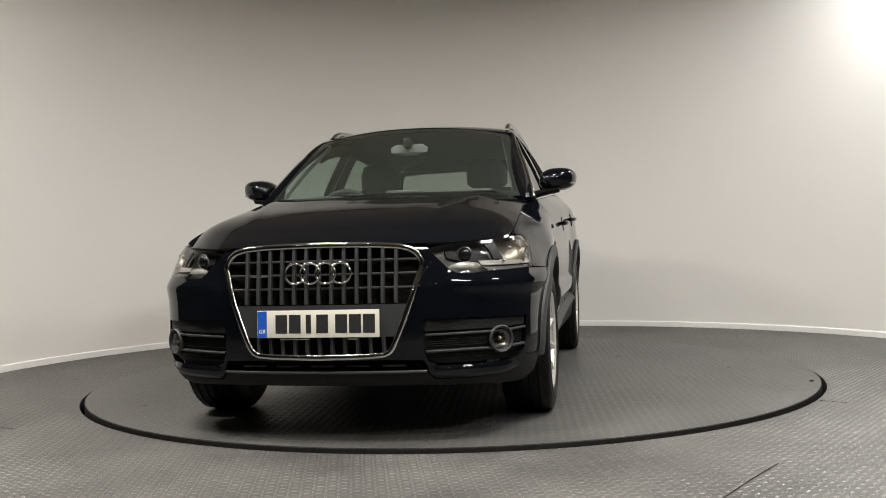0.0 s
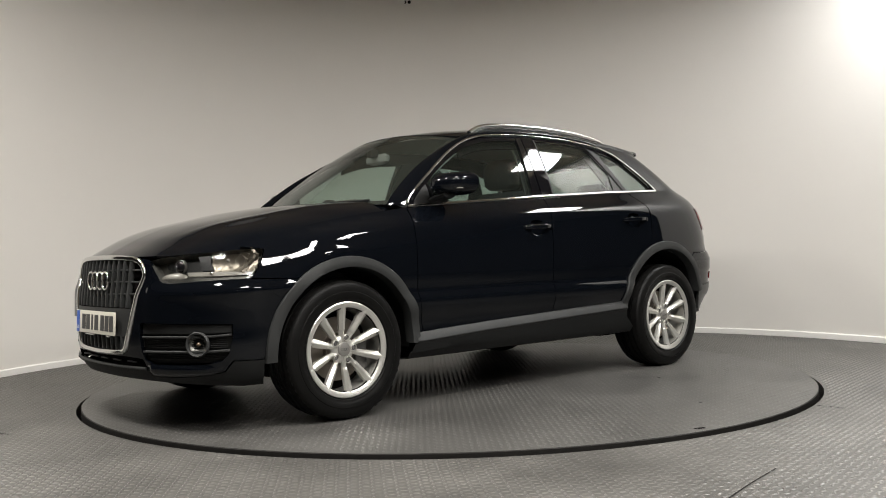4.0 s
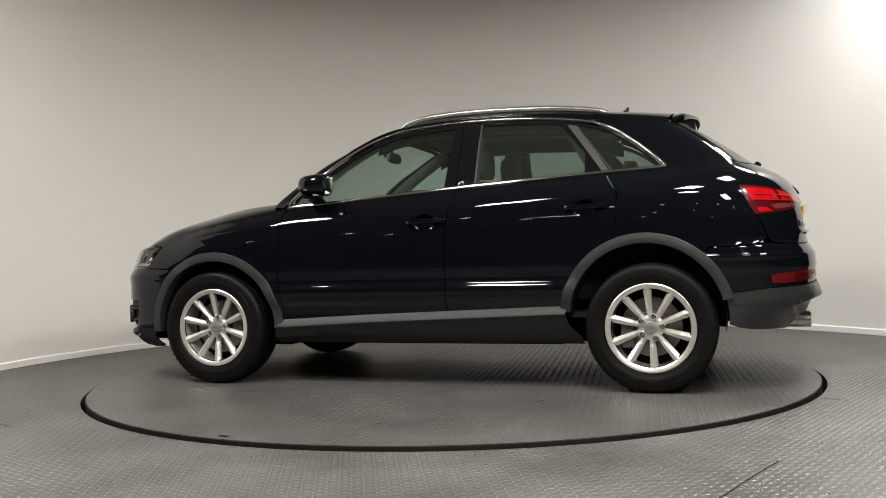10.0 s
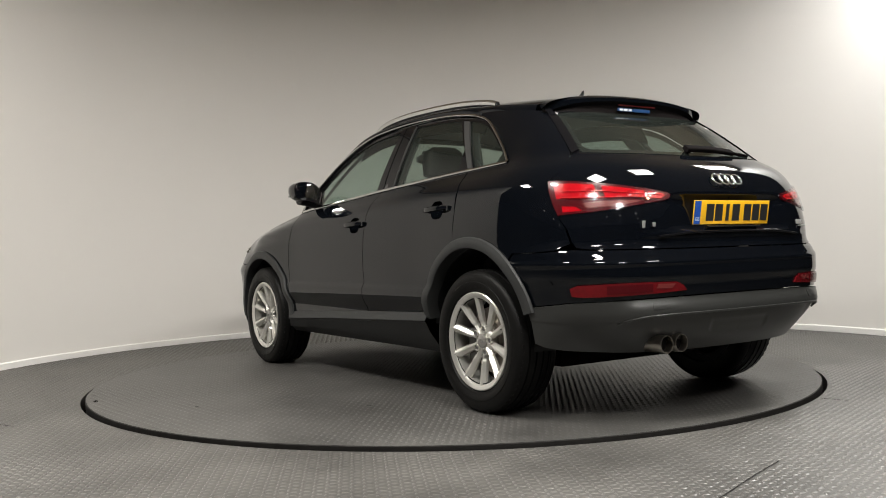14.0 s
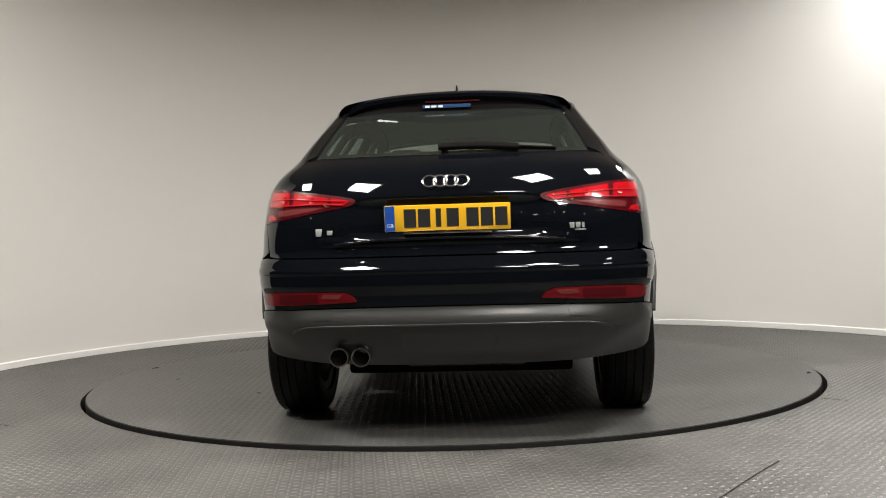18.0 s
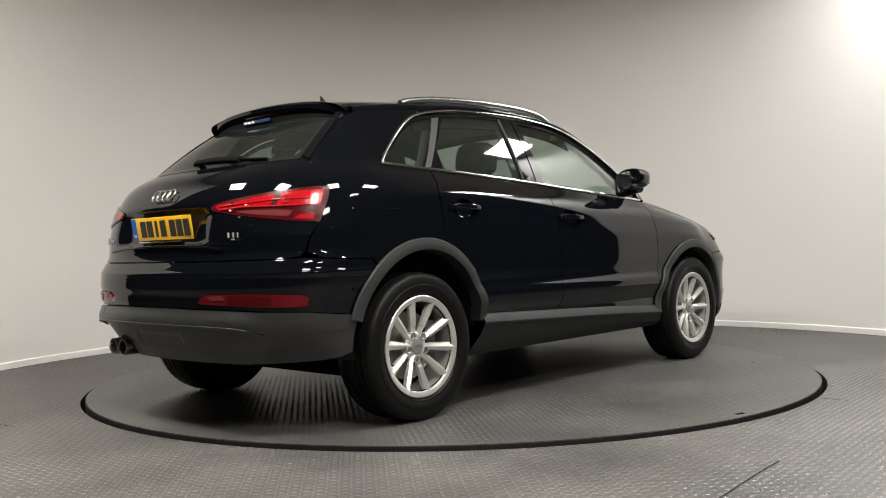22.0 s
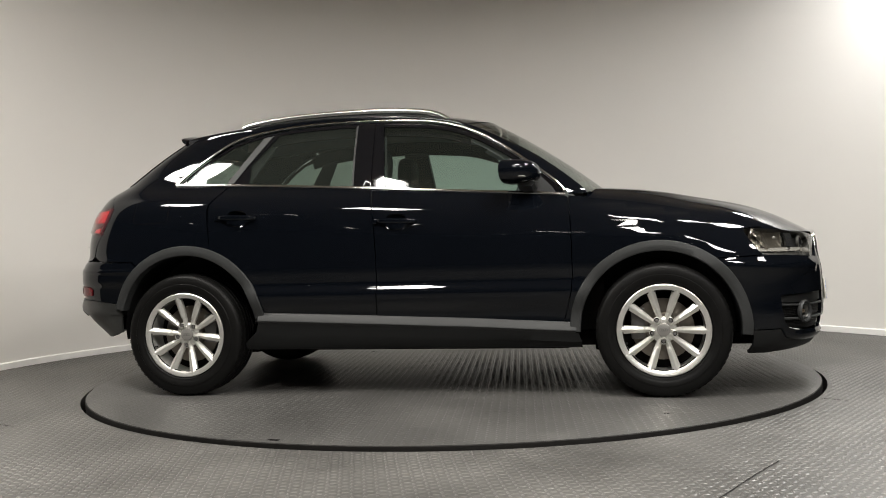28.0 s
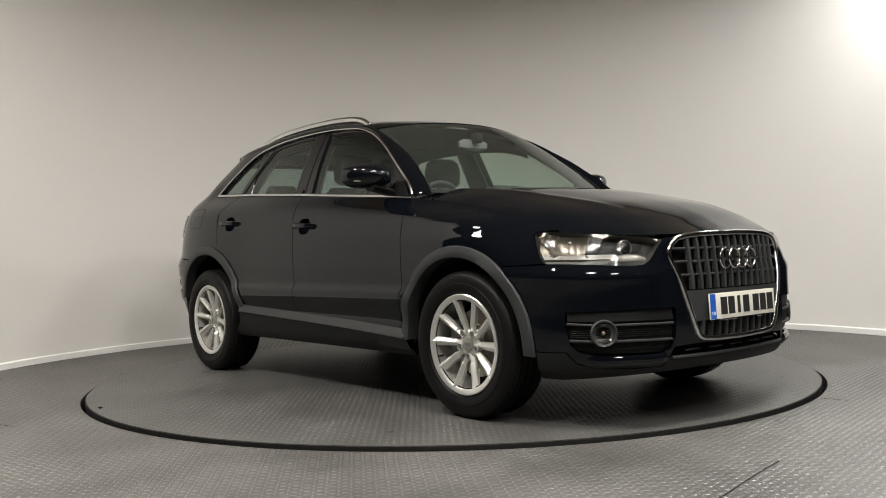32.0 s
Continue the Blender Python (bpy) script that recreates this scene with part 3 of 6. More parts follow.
def normals_of(chart, P):
    e = 7e-3
    p = chart(P)
    n = np.cross(chart(P + [[e, 0]]) - chart(P - [[e, 0]]), chart(P + [[0, e]]) - chart(P - [[0, e]]))
    n /= np.linalg.norm(n, axis=1)[:, None] + 1e-12
    c = np.stack([np.clip(p[:, 0], -1.1, 1.1), p[:, 1] * 0, np.full(len(p), 0.72)], -1)
    return p, np.where(((p - c) * n).sum(1)[:, None] < 0, -n, n)


def sheet(name, loop, chart, material, parent, holes=(), step=0.035, thick=0.016, sides=(1,), join=False, push=0.0, shape=None, label=""):
    """A trimmed panel: its outline and holes on a chart of the surface, a rim turned inwards. sides: 1 left, -1 right; join: both halves in one.
    shape: a function of the points that gives how far each is pushed out."""
    loops = [resample(l, step * 0.55, True) for l in (loop, *holes)]
    flat = np.array(loops[0])
    lo, hi = flat.min(0), flat.max(0)
    gx, gy = np.meshgrid(np.arange(lo[0], hi[0], step), np.arange(lo[1], hi[1], step * 0.87))
    gx = gx + (np.arange(gx.shape[0]) % 2)[:, None] * step * 0.5
    G = np.stack([gx.ravel(), gy.ravel()], -1)
    keep = inside(G, loops[0])
    for h in loops[1:]:
        keep &= ~inside(G, h)
    edge = np.concatenate([np.array(l) for l in loops])
    G = G[keep]
    if len(G):
        near = np.sqrt(((G[:, None] - edge[None]) ** 2).sum(-1)).min(1)
        G = G[near > step * 0.42]
    V, E = [], []
    for l in loops:
        k = len(V)
        V += [Vector(p) for p in l]
        E += [(k + i, k + (i + 1) % len(l)) for i in range(len(l))]
    V += [Vector(p) for p in G]
    out = delaunay_2d_cdt(V, E, [], 0, 1e-7)
    P = np.array([tuple(v) for v in out[0]])
    F = [f for f in out[2] if len(f) == 3]
    cen = np.array([P[list(f)].mean(0) for f in F])
    ok = inside(cen, loops[0])
    for h in loops[1:]:
        ok &= ~inside(cen, h)
    F = [f for f, o in zip(F, ok) if o]
    p, n = normals_of(chart, P)
    out_by = np.full(len(p), push)
    if shape:
        h = 2e-3
        out_by = out_by + shape(p)
        # tilt the normals by the slope of the added shape
        for ax in range(3):
            q = p.copy()
            q[:, ax] += h
            n[:, ax] -= (shape(q) - shape(p)) / h
        n /= np.linalg.norm(n, axis=1)[:, None]
    p2 = p + n * out_by[:, None]
    tri = np.array(F)
    fn = np.cross(p2[tri[:, 1]] - p2[tri[:, 0]], p2[tri[:, 2]] - p2[tri[:, 0]])
    flip = (fn * n[tri].mean(1)).sum(1) < 0
    tri[flip] = tri[flip][:, ::-1]
    used = {}
    for a, b, c in tri:
        for e in ((a, b), (b, c), (c, a)):
            used[e] = used.get((e[1], e[0]), 0) + used.get(e, 0) + 1
    rim = [e for e in used if (e[1], e[0]) not in used]
    if join:
        rim = [e for e in rim if max(p[e[0], 1], p[e[1], 1]) > 1e-4]
    objs = []
    faces, verts, norms = [], [], []
    for sg in (sides if not join else (1, -1)):
        if not join:
            faces, verts, norms = [], [], []
        k = len(verts)
        m = np.array([1, sg, 1])
        verts += [tuple(v) for v in p2 * m]
        norms += [tuple(v) for v in n * m]
        faces += [tuple(k + i for i in (f if sg > 0 else f[::-1])) for f in tri]
        for a, b in rim:
            j = len(verts)
            for i in (a, b):
                verts += [tuple(p2[i] * m), tuple((p2[i] - n[i] * thick) * m)]
                norms += [(0, 0, 0)] * 2
            q = (j + 2, j, j + 1, j + 3)
            faces.append(q if sg > 0 else q[::-1])
        if not join:
            objs.append(shell(name, verts, faces, norms, material, parent, label))
    if join:
        objs.append(shell(name, verts, faces, norms, material, parent, label))
    return objs


def shell(name, verts, faces, norms, material, parent, label):
    me = bpy.data.meshes.new(name)
    me.from_pydata(verts, [], faces)
    me.shade_smooth()
    me.normals_split_custom_set_from_vertices(norms)
    return finish(name, me, material, parent, label)


def strip(name, pts2, chart, prof, material, parent, sides=(1,), lift=0.0, closed=False, label="", mirror_join=False):
    """A bead swept along a line of the chart."""
    P = np.array(pts2)
    p, n = normals_of(chart, P)
    p = p + n * lift
    obs = []
    if mirror_join:
        m = np.array([1, -1, 1])
        keep = p[:, 1] > 1e-4
        p = np.concatenate([p, (p * m)[keep][::-1]])
        n = np.concatenate([n, (n * m)[keep][::-1]])
        sides = (1,)
    for sg in sides:
        bm = bmesh.new()
        m = np.array([1, sg, 1])
        sweep(bm, p * m, n * m, prof, closed)
        obs.append(part(name, bm, material, parent, label))
    return obs


def smooth01(t):
    t = np.clip(t, 0, 1)
    return t * t * (3 - 2 * t)


# ---------------------------------------------------------------- lines of the car
BELT = ((0.822, 1.052), (0.63, 1.066), (0.305, 1.087), (-0.019, 1.109), (-0.24, 1.125), (-0.508, 1.141), (-0.833, 1.161), (-1.158, 1.176), (-1.395, 1.187))
ARCHED = ((0.822, 1.052), (0.796, 1.10), (0.729, 1.16), (0.629, 1.235), (0.47, 1.347), (0.302, 1.437), (0.136, 1.488), (-0.031, 1.508), (-0.198, 1.518), (-0.365, 1.520), (-0.531, 1.517),
          (-0.697, 1.508), (-0.863, 1.489), (-0.996, 1.463), (-1.094, 1.427), (-1.181, 1.371), (-1.278, 1.297), (-1.343, 1.240), (-1.395, 1.187))
CANT = ((0.935, 0.742, 1.055), (0.905, 0.730, 1.095), (0.79, 0.690, 1.190), (0.64, 0.652, 1.295), (0.47, 0.622, 1.387), (0.30, 0.602, 1.468), (0.17, 0.592, 1.507), (0.0, 0.582, 1.531), (-0.2, 0.578, 1.544), (-0.5, 0.576, 1.548),
        (-0.8, 0.570, 1.537), (-1.0, 0.562, 1.521), (-1.2, 0.552, 1.500), (-1.40, 0.532, 1.474))
F_ARCH, R_ARCH = (1.285, 0.345), (-1.280, 0.385)
WHEELS = ((1.302, 0.778), (-1.302, 0.778))
ROOF_C = ((-1.56, 1.512), (-1.4, 1.538), (-1.2, 1.558), (-1.0, 1.572), (-0.7, 1.585), (-0.35, 1.588), (0.0, 1.576), (0.2, 1.556), (0.40, 1.524))
HOOD = ((1.0, 1.098), (1.19, 1.086), (1.29, 1.076), (1.46, 1.052), (1.63, 1.017), (1.80, 0.980), (1.87, 0.962), (2.01, 0.915), (2.10, 0.871), (2.15, 0.844), (2.20, 0.813))
NOSE = ((0.0, 2.155), (0.24, 2.138), (0.44, 2.088), (0.55, 2.030), (0.64, 1.955), (0.72, 1.855), (0.775, 1.745), (0.80, 1.69))


HANDLES = ((-0.070, 0.938), (-0.972, 0.984))


def bowl_loop(x, z):
    return [(x - 0.004 + 0.058 * math.copysign(abs(math.cos(a)) ** 0.7, math.cos(a)), z - 0.006 + 0.046 * math.copysign(abs(math.sin(a)) ** 0.7, math.sin(a))) for a in np.linspace(0, 2 * math.pi, 33)[:-1]]


def arc_pts(c, r, a0, a1, n=24):
    return [(c[0] + r * math.cos(radians(a0 + (a1 - a0) * k / n)), c[1] + r * math.sin(radians(a0 + (a1 - a0) * k / n))) for k in range(n + 1)]


def on_hood(P):
    x, y = P[:, 0], np.abs(P[:, 1])
    z = curve(x + 2.19 - curve(y, NOSE), HOOD)
    z = z + 0.009 * np.clip(1 - (y / 0.68) ** 2, 0, 1) * smooth01((2.05 - x) / 0.3) * smooth01((x - 1.0) / 0.25)
    z = z - curve(x, ((0.9, 0.042), (1.3, 0.026), (1.55, 0.014), (1.7, 0.002), (2.0, 0.0))) * (np.clip(y - 0.5, 0, 1) / 0.25) ** 2
    z = z + 0.012 * smooth01((y - 0.52) / 0.23) * smooth01((x - 1.50) / 0.28)
    # faint ridge that runs back from the grille's corner
    ridge = curve(x, ((0.95, 0.60), (1.5, 0.50), (2.1, 0.36)))
    z = z + 0.005 * np.exp(-((y - ridge) / 0.035) ** 2) * smooth01((2.05 - x) / 0.4)
    return np.stack([x, P[:, 1], z], -1)


def cant_at(x):
    return curve(x, [(p[0], p[1]) for p in CANT]), curve(x, [(p[0], p[2]) for p in CANT])


def on_roof(P):
    x, y = P[:, 0], P[:, 1]
    ye, ze = cant_at(x)
    c = curve(x, ROOF_C)
    return np.stack([x, y, c - (c - ze) * np.clip(np.abs(y) / ye, 0, 1.05) ** 2.4], -1)


def screen_pt(u, v):
    """The windscreen: u from the middle (0) to its left edge (1), v from the cowl to the roof."""
    xb, yb, zb = 1.075 - 0.195 * u * u, 0.728 * u, 1.062 + 0.010 * u * u
    xt, yt, zt = 0.385 - 0.095 * u * u, 0.585 * u, 1.524 - 0.052 * u ** 2.4
    b = 4 * v * (1 - v)
    return xb + (xt - xb) * v + 0.012 * b, yb + (yt - yb) * v, zb + (zt - zb) * v + 0.018 * b


def build_body(car):
    both = (1, -1)
    door_front = [(0.846, 0.955), (0.852, 0.80), (0.853, 0.63), (0.845, 0.545), (0.815, 0.43), (0.803, 0.392)]
    b_gap = [(-0.231, 1.118), (-0.212, 1.02), (-0.197, 0.919), (-0.188, 0.76), (-0.186, 0.60), (-0.190, 0.48), (-0.196, 0.434)]

    def belt_z(x):
        return float(curve(x, BELT)) - 0.008

    # wings
    g = 0.0025
    top = [(x, float(curve(x, ((0.8, 1.050), (0.95, 1.030), (1.1, 1.012), (1.3, 0.980), (1.4, 0.961), (1.5, 0.938), (1.6, 0.914), (1.7, 0.887), (1.76, 0.868), (1.80, 0.854))))) for x in np.linspace(0.86, 1.80, 25)]
    wing = [(0.838, 1.045)] + top + [(1.76, 0.851), (1.722, 0.848), (1.700, 0.840), (1.727, 0.79), (1.767, 0.735), (1.790, 0.711), (1.70, 0.706), (1.62, 0.703)]
    wing += [p for p in arc_pts(F_ARCH, 0.445, 53, 175, 26)]
    wing += [(x + g, z) for x, z in door_front[::-1]]
    sheet("front_wing", wing, on_side, M_PAINT, car, sides=both)
    # doors
    fd = [(x - g, z) for x, z in door_front][::-1] + [(0.830, 1.04)] + [(x, belt_z(x)) for x in np.linspace(0.81, -0.222, 24)] + [(x + g, z) for x, z in b_gap]
    fd_ob = sheet("front_door", fd, on_side, M_PAINT, car, holes=(bowl_loop(*HANDLES[0]),), sides=both, step=0.0135)
    arch_bit = arc_pts(R_ARCH, 0.446, 10, 71.5, 16)
    rd = [(x - g, z) for x, z in b_gap][::-1] + [(x, belt_z(x)) for x in np.linspace(-0.245, -1.07, 20)] + [(-1.112, 1.10), (-1.140, 1.062), (-1.143, 0.955), (-1.133, 0.86)] + arch_bit[::-1] + [(-0.825, 0.461)]
    rd_ob = sheet("rear_door", rd, on_side, M_PAINT, car, holes=(bowl_loop(*HANDLES[1]),), sides=both, step=0.0135)
    # rear quarter with the pillar behind the side windows
    tip = [(x, z) for x, z in ARCHED if x < -0.95]
    q = [(-1.082, 1.166)] + [(x, belt_z(x)) for x in np.linspace(-1.1, -1.40, 8)] + [(-1.412, 1.187)] + [(x - 0.006, z + 0.006) for x, z in tip[::-1]]
    q += [(-1.0, 1.483), (-1.1, 1.477), (-1.2, 1.468), (-1.3, 1.457), (-1.415, 1.440)]
    q = [(to_s(x, z, -1), z) for x, z in q]
    q += rear_pts((0.553, 1.400), (0.600, 1.30), (0.648, 1.200), (0.690, 1.165), (0.738, 1.122))
    q += [(to_s(x, z, -1), z) for x, z in ((-1.762, 1.074), (-1.795, 0.98), (-1.832, 0.91), (-1.868, 0.85), (-1.885, 0.79), (-1.83, 0.764), (-1.70, 0.757), (-1.60, 0.756))]
    q += [(to_s(x, z, -1), z) for x, z in arc_pts(R_ARCH, 0.446, 131, 71.0, 20)]
    q += [(to_s(x, z, -1), z) for x, z in ((-1.138, 0.862), (-1.148, 0.955), (-1.146, 1.066), (-1.118, 1.103))]
    sheet("rear_quarter", q, on_rear, M_PAINT, car, sides=both)
    # pillars and roof rail line over the doors
    outer = bend(CANT, 5)
    low = np.array(bend(ARCHED, 8))
    for sg in both:
        rows = []
        for x, y, z in outer:
            if x > 0.80:
                j = 0
                a = np.array([0.845 + (x - 0.80) * 0.35, 0, 1.052])
                k = min(1.0, (0.935 - x) / 0.135)
                a = np.array([0.842 - 0.030 * k, 0, 1.050 + 0.045 * k])
            elif x > -0.97:
                # foot of the normal to the window line, a little further down it in front
                t = x - 0.05 * max(0.0, min(1.0, (x - 0.1) / 0.4))
                i = int(np.argmin(np.abs(low[:180, 0] - t)))
                a = np.array([low[i, 0], 0, low[i, 1]])
            else:
                a = np.array([x, 0, float(curve(x, ((-1.0, 1.483), (-1.1, 1.477), (-1.2, 1.468), (-1.3, 1.457), (-1.42, 1.440))))])
            a[1] = float(side_y(a[0], a[2], GREENHOUSE))
            b = np.array([x, y, z])
            d = b - a
            out = np.array([0.0, d[2], -d[1]])
            out /= np.linalg.norm(out) + 1e-9
            row = []
            for t in np.linspace(0, 1, 7):
                p = a + d * t + out * (0.012 if x < 0.5 else 0.006) * 4 * t * (1 - t)
                row.append((p[0], p[1] * sg, p[2]))
            inner = b + np.array([0, -0.02, -0.03])
            row.append((inner[0], inner[1] * sg, inner[2]))
            rows.append(row)
        bm = bmesh.new()
        loft(bm, rows)
        part("pillar_rail", bm, M_PAINT, car)
    # bonnet
    edge = [(x, float(side_y(x, z)) - 0.004) for x, z in top[2:]]
    lead = [(float(curve(y, NOSE)) - 0.004, y) for y in np.linspace(0.738, 0.0, 28)]
    rear_edge = [(1.10 - 0.17 * (y / 0.72) ** 2, y) for y in np.linspace(0.0, 0.735, 18)]
    edge = [p for p in edge if p[0] > 0.95 and p[0] < 1.79]
    sheet("bonnet", rear_edge + edge + lead, on_hood, M_PAINT, car, join=True, thick=0.012)
    # roof
    head = [(0.385 - 0.095 * u * u - 0.006, 0.578 * u) for u in np.linspace(0, 1, 14)]
    side = [(x, float(cant_at(np.array(x))[0]) - 0.006) for x in np.linspace(0.26, -1.40, 40)]
    sheet("roof", head + side + [(-1.415, 0.30), (-1.42, 0.0)], on_roof, M_PAINT, car, join=True)
    # windscreen with its black border
    def screen(u0, u1, v0, v1, inset, nu=24, nv=14):
        rows = []
        for j in range(nv + 1):
            v = v0 + (v1 - v0) * j / nv
            rows.append([])
            for i in range(nu + 1):
                u = u0 + (u1 - u0) * i / nu
                x, y, z = screen_pt(abs(u), v)
                rows[-1].append((x - inset * 0.55, math.copysign(y, u), z - inset * 0.83))
        return rows
    bm = bmesh.new()
    loft(bm, screen(-1.0, 1.0, 0.0, 0.992, 0.0))
    glass = part("windscreen", bm, M_SCREEN, car, "green-tinted laminated windscreen")
    glass.visible_shadow = False
    for u0, u1, v0, v1 in ((-1.0, -0.945, 0.0, 0.99), (0.945, 1.0, 0.0, 0.99), (-0.945, 0.945, 0.945, 0.99), (-0.945, 0.945, 0.0, 0.05)):
        bm = bmesh.new()
        loft(bm, screen(u0, u1, v0, v1, 0.004))
        part("border", bm, M_BLACK, glass, "black printed glass border")
    # cowl with two wiper arms
    bm = bmesh.new()
    loft(bm, [[(1.115 - 0.17 * u * u, 0.72 * u, 1.055 + 0.01 * u * u) for u in np.linspace(-1, 1, 17)], [(1.04 - 0.185 * u * u, 0.71 * u, 1.048) for u in np.linspace(-1, 1, 17)]])
    cowl = part("cowl", bm, M_BLACK, car)
    for y0, y1 in ((-0.42, 0.10), (0.05, 0.58)):
        bm = bmesh.new()
        pts = [screen_pt(abs(y / 0.7), 0.045) for y in np.linspace(y0, y1, 8)]
        pts = [(x + 0.012, y, z + 0.004) for (x, _, z), y in zip(pts, np.linspace(y0, y1, 8))]
        sweep(bm, pts, [(0.55, 0, 0.83)] * 8, rounded(0.012, 0.012))
        part("wiper", bm, M_BLACK, cowl)
    return fd_ob, rd_ob


def build_windows(car, fd_ob, rd_ob):
    both = (1, -1)
    roofline = bend(ARCHED, 6)

    def top_z(x):
        pts = np.array(roofline)
        return float(np.interp(-x, -pts[:, 0], pts[:, 1]))

    def field(xa, xb, drop=0.012, rise=0.004, slant_a=0.0, slant_b=0.0, n=26):
        """Outline between the belt and the window line, from xa back to xb; slants move the upper ends."""
        lower = [(x, float(curve(x, BELT)) + rise) for x in np.linspace(xa, xb, n)]
        upper = [(x, top_z(x) - drop) for x in np.linspace(xb + slant_b, xa + slant_a, n)]
        upper = [(x, max(z, float(curve(x, BELT)) + rise + 0.004)) for x, z in upper]
        return lower + upper

    # black surround behind everything, with the openings for the panes
    front = [(0.60, float(curve(0.60, BELT)) + 0.006)] + [(x, float(curve(x, BELT)) + 0.006) for x in np.linspace(0.55, -0.155, 16)] + [(-0.190, 1.44), (-0.192, top_z(-0.19) - 0.034)]
    front += [(x, top_z(x) - 0.034) for x in np.linspace(-0.15, 0.60, 22)] + [(0.640, 1.19)]
    rear = [(x, float(curve(x, BELT)) + 0.006) for x in np.linspace(-0.338, -0.958, 14)] + [(-0.960, 1.295), (-0.815, top_z(-0.815) - 0.030)]
    rear += [(x, top_z(x) - 0.030) for x in np.linspace(-0.78, -0.346, 12)]
    quarter = [(x, float(curve(x, BELT)) + 0.008) for x in np.linspace(-1.10, -1.335, 8)] + [(-1.345, 1.215), (-1.27, 1.278), (-1.175, 1.352), (-1.09, 1.405), (-1.0, 1.435), (-0.915, 1.455), (-0.908, 1.44), (-1.0, 1.315)]
    tri = [(0.775, 1.062), (0.70, 1.066), (0.645, 1.071), (0.655, 1.16), (0.66, 1.178), (0.70, 1.15), (0.755, 1.095)]
    outline = field(0.79, -1.385, drop=0.006, rise=0.0)
    sheet("window_surround", outline, on_glass, M_GLOSS, car, holes=(front, rear, quarter), sides=both, push=-0.010, thick=0.02, step=0.045)
    for name, loop, hosts in (("front_door_window", front, fd_ob), ("rear_door_window", rear, rd_ob), ("quarter_window", quarter, (car, car))):
        for sg, host in zip(both, hosts):
            ob = sheet(name, loop, on_glass, M_GLASS if loop is front else M_GLASS_BACK, host, sides=(sg,), push=-0.015, thick=0.001, step=0.05, label="green-tinted side window")[0]
            ob.visible_shadow = False
    # light grey linings inside the pillars
    for loop in (((-0.150, 1.13), (-0.350, 1.14), (-0.350, 1.47), (-0.19, 1.47)), ((-0.99, 1.17), (-1.12, 1.185), (-0.95, 1.42), (-0.83, 1.45))):
        sheet("pillar_lining", loop, on_glass, M_PILLAR, car, sides=both, push=-0.055, thick=0.01, step=0.06, label="dark inner pillar lining")
    # near-black lining along the roof's inner edge, darker than the headlining
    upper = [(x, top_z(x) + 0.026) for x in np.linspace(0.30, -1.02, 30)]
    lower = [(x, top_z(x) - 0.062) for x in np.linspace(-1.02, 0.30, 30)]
    sheet("roof_lining", upper + lower, on_glass, M_MATT_BLACK, car, sides=both, push=-0.050, thick=0.01, step=0.05, label="dark lining over the doors")
    # bright trim round the windows: belt and arch
    strip("belt_trim", bend(BELT, 6), on_glass, rounded(0.015, 0.012), M_CHROME, car, both, 0.003, label="bright chrome window strip")
    strip("window_trim", bend(ARCHED, 6)[2:], on_glass, rounded(0.013, 0.012), M_CHROME, car, both, 0.002, label="bright chrome window strip")
    # pillar covers between the doors and before the quarter window
    for loop in (((-0.158, 1.123), (-0.228, 1.128), (-0.236, 1.505), (-0.196, 1.505)), ((-0.238, 1.129), (-0.334, 1.136), (-0.343, 1.506), (-0.246, 1.506))):
        sheet("pillar_cover", loop, on_glass, M_GLOSS, car, sides=both, push=-0.004, thick=0.008, step=0.05, label="gloss black pillar cover")
    sheet("window_bar", ((-1.058, 1.177), (-1.095, 1.179), (-0.905, 1.452), (-0.850, 1.462)), on_glass, M_FRAME, car, sides=both, push=-0.004, thick=0.01, step=0.05, label="matt grey bar behind the rear door window")
    sheet("window_bar", ((-0.337, 1.142), (-0.347, 1.142), (-0.354, 1.495), (-0.344, 1.495)), on_glass, M_FRAME, car, sides=both, push=-0.003, thick=0.008, step=0.05, label="thin grey vertical bar")
    sheet("mirror_triangle", tri, on_glass, M_BLACK, car, sides=both, push=-0.004, thick=0.01, step=0.05)


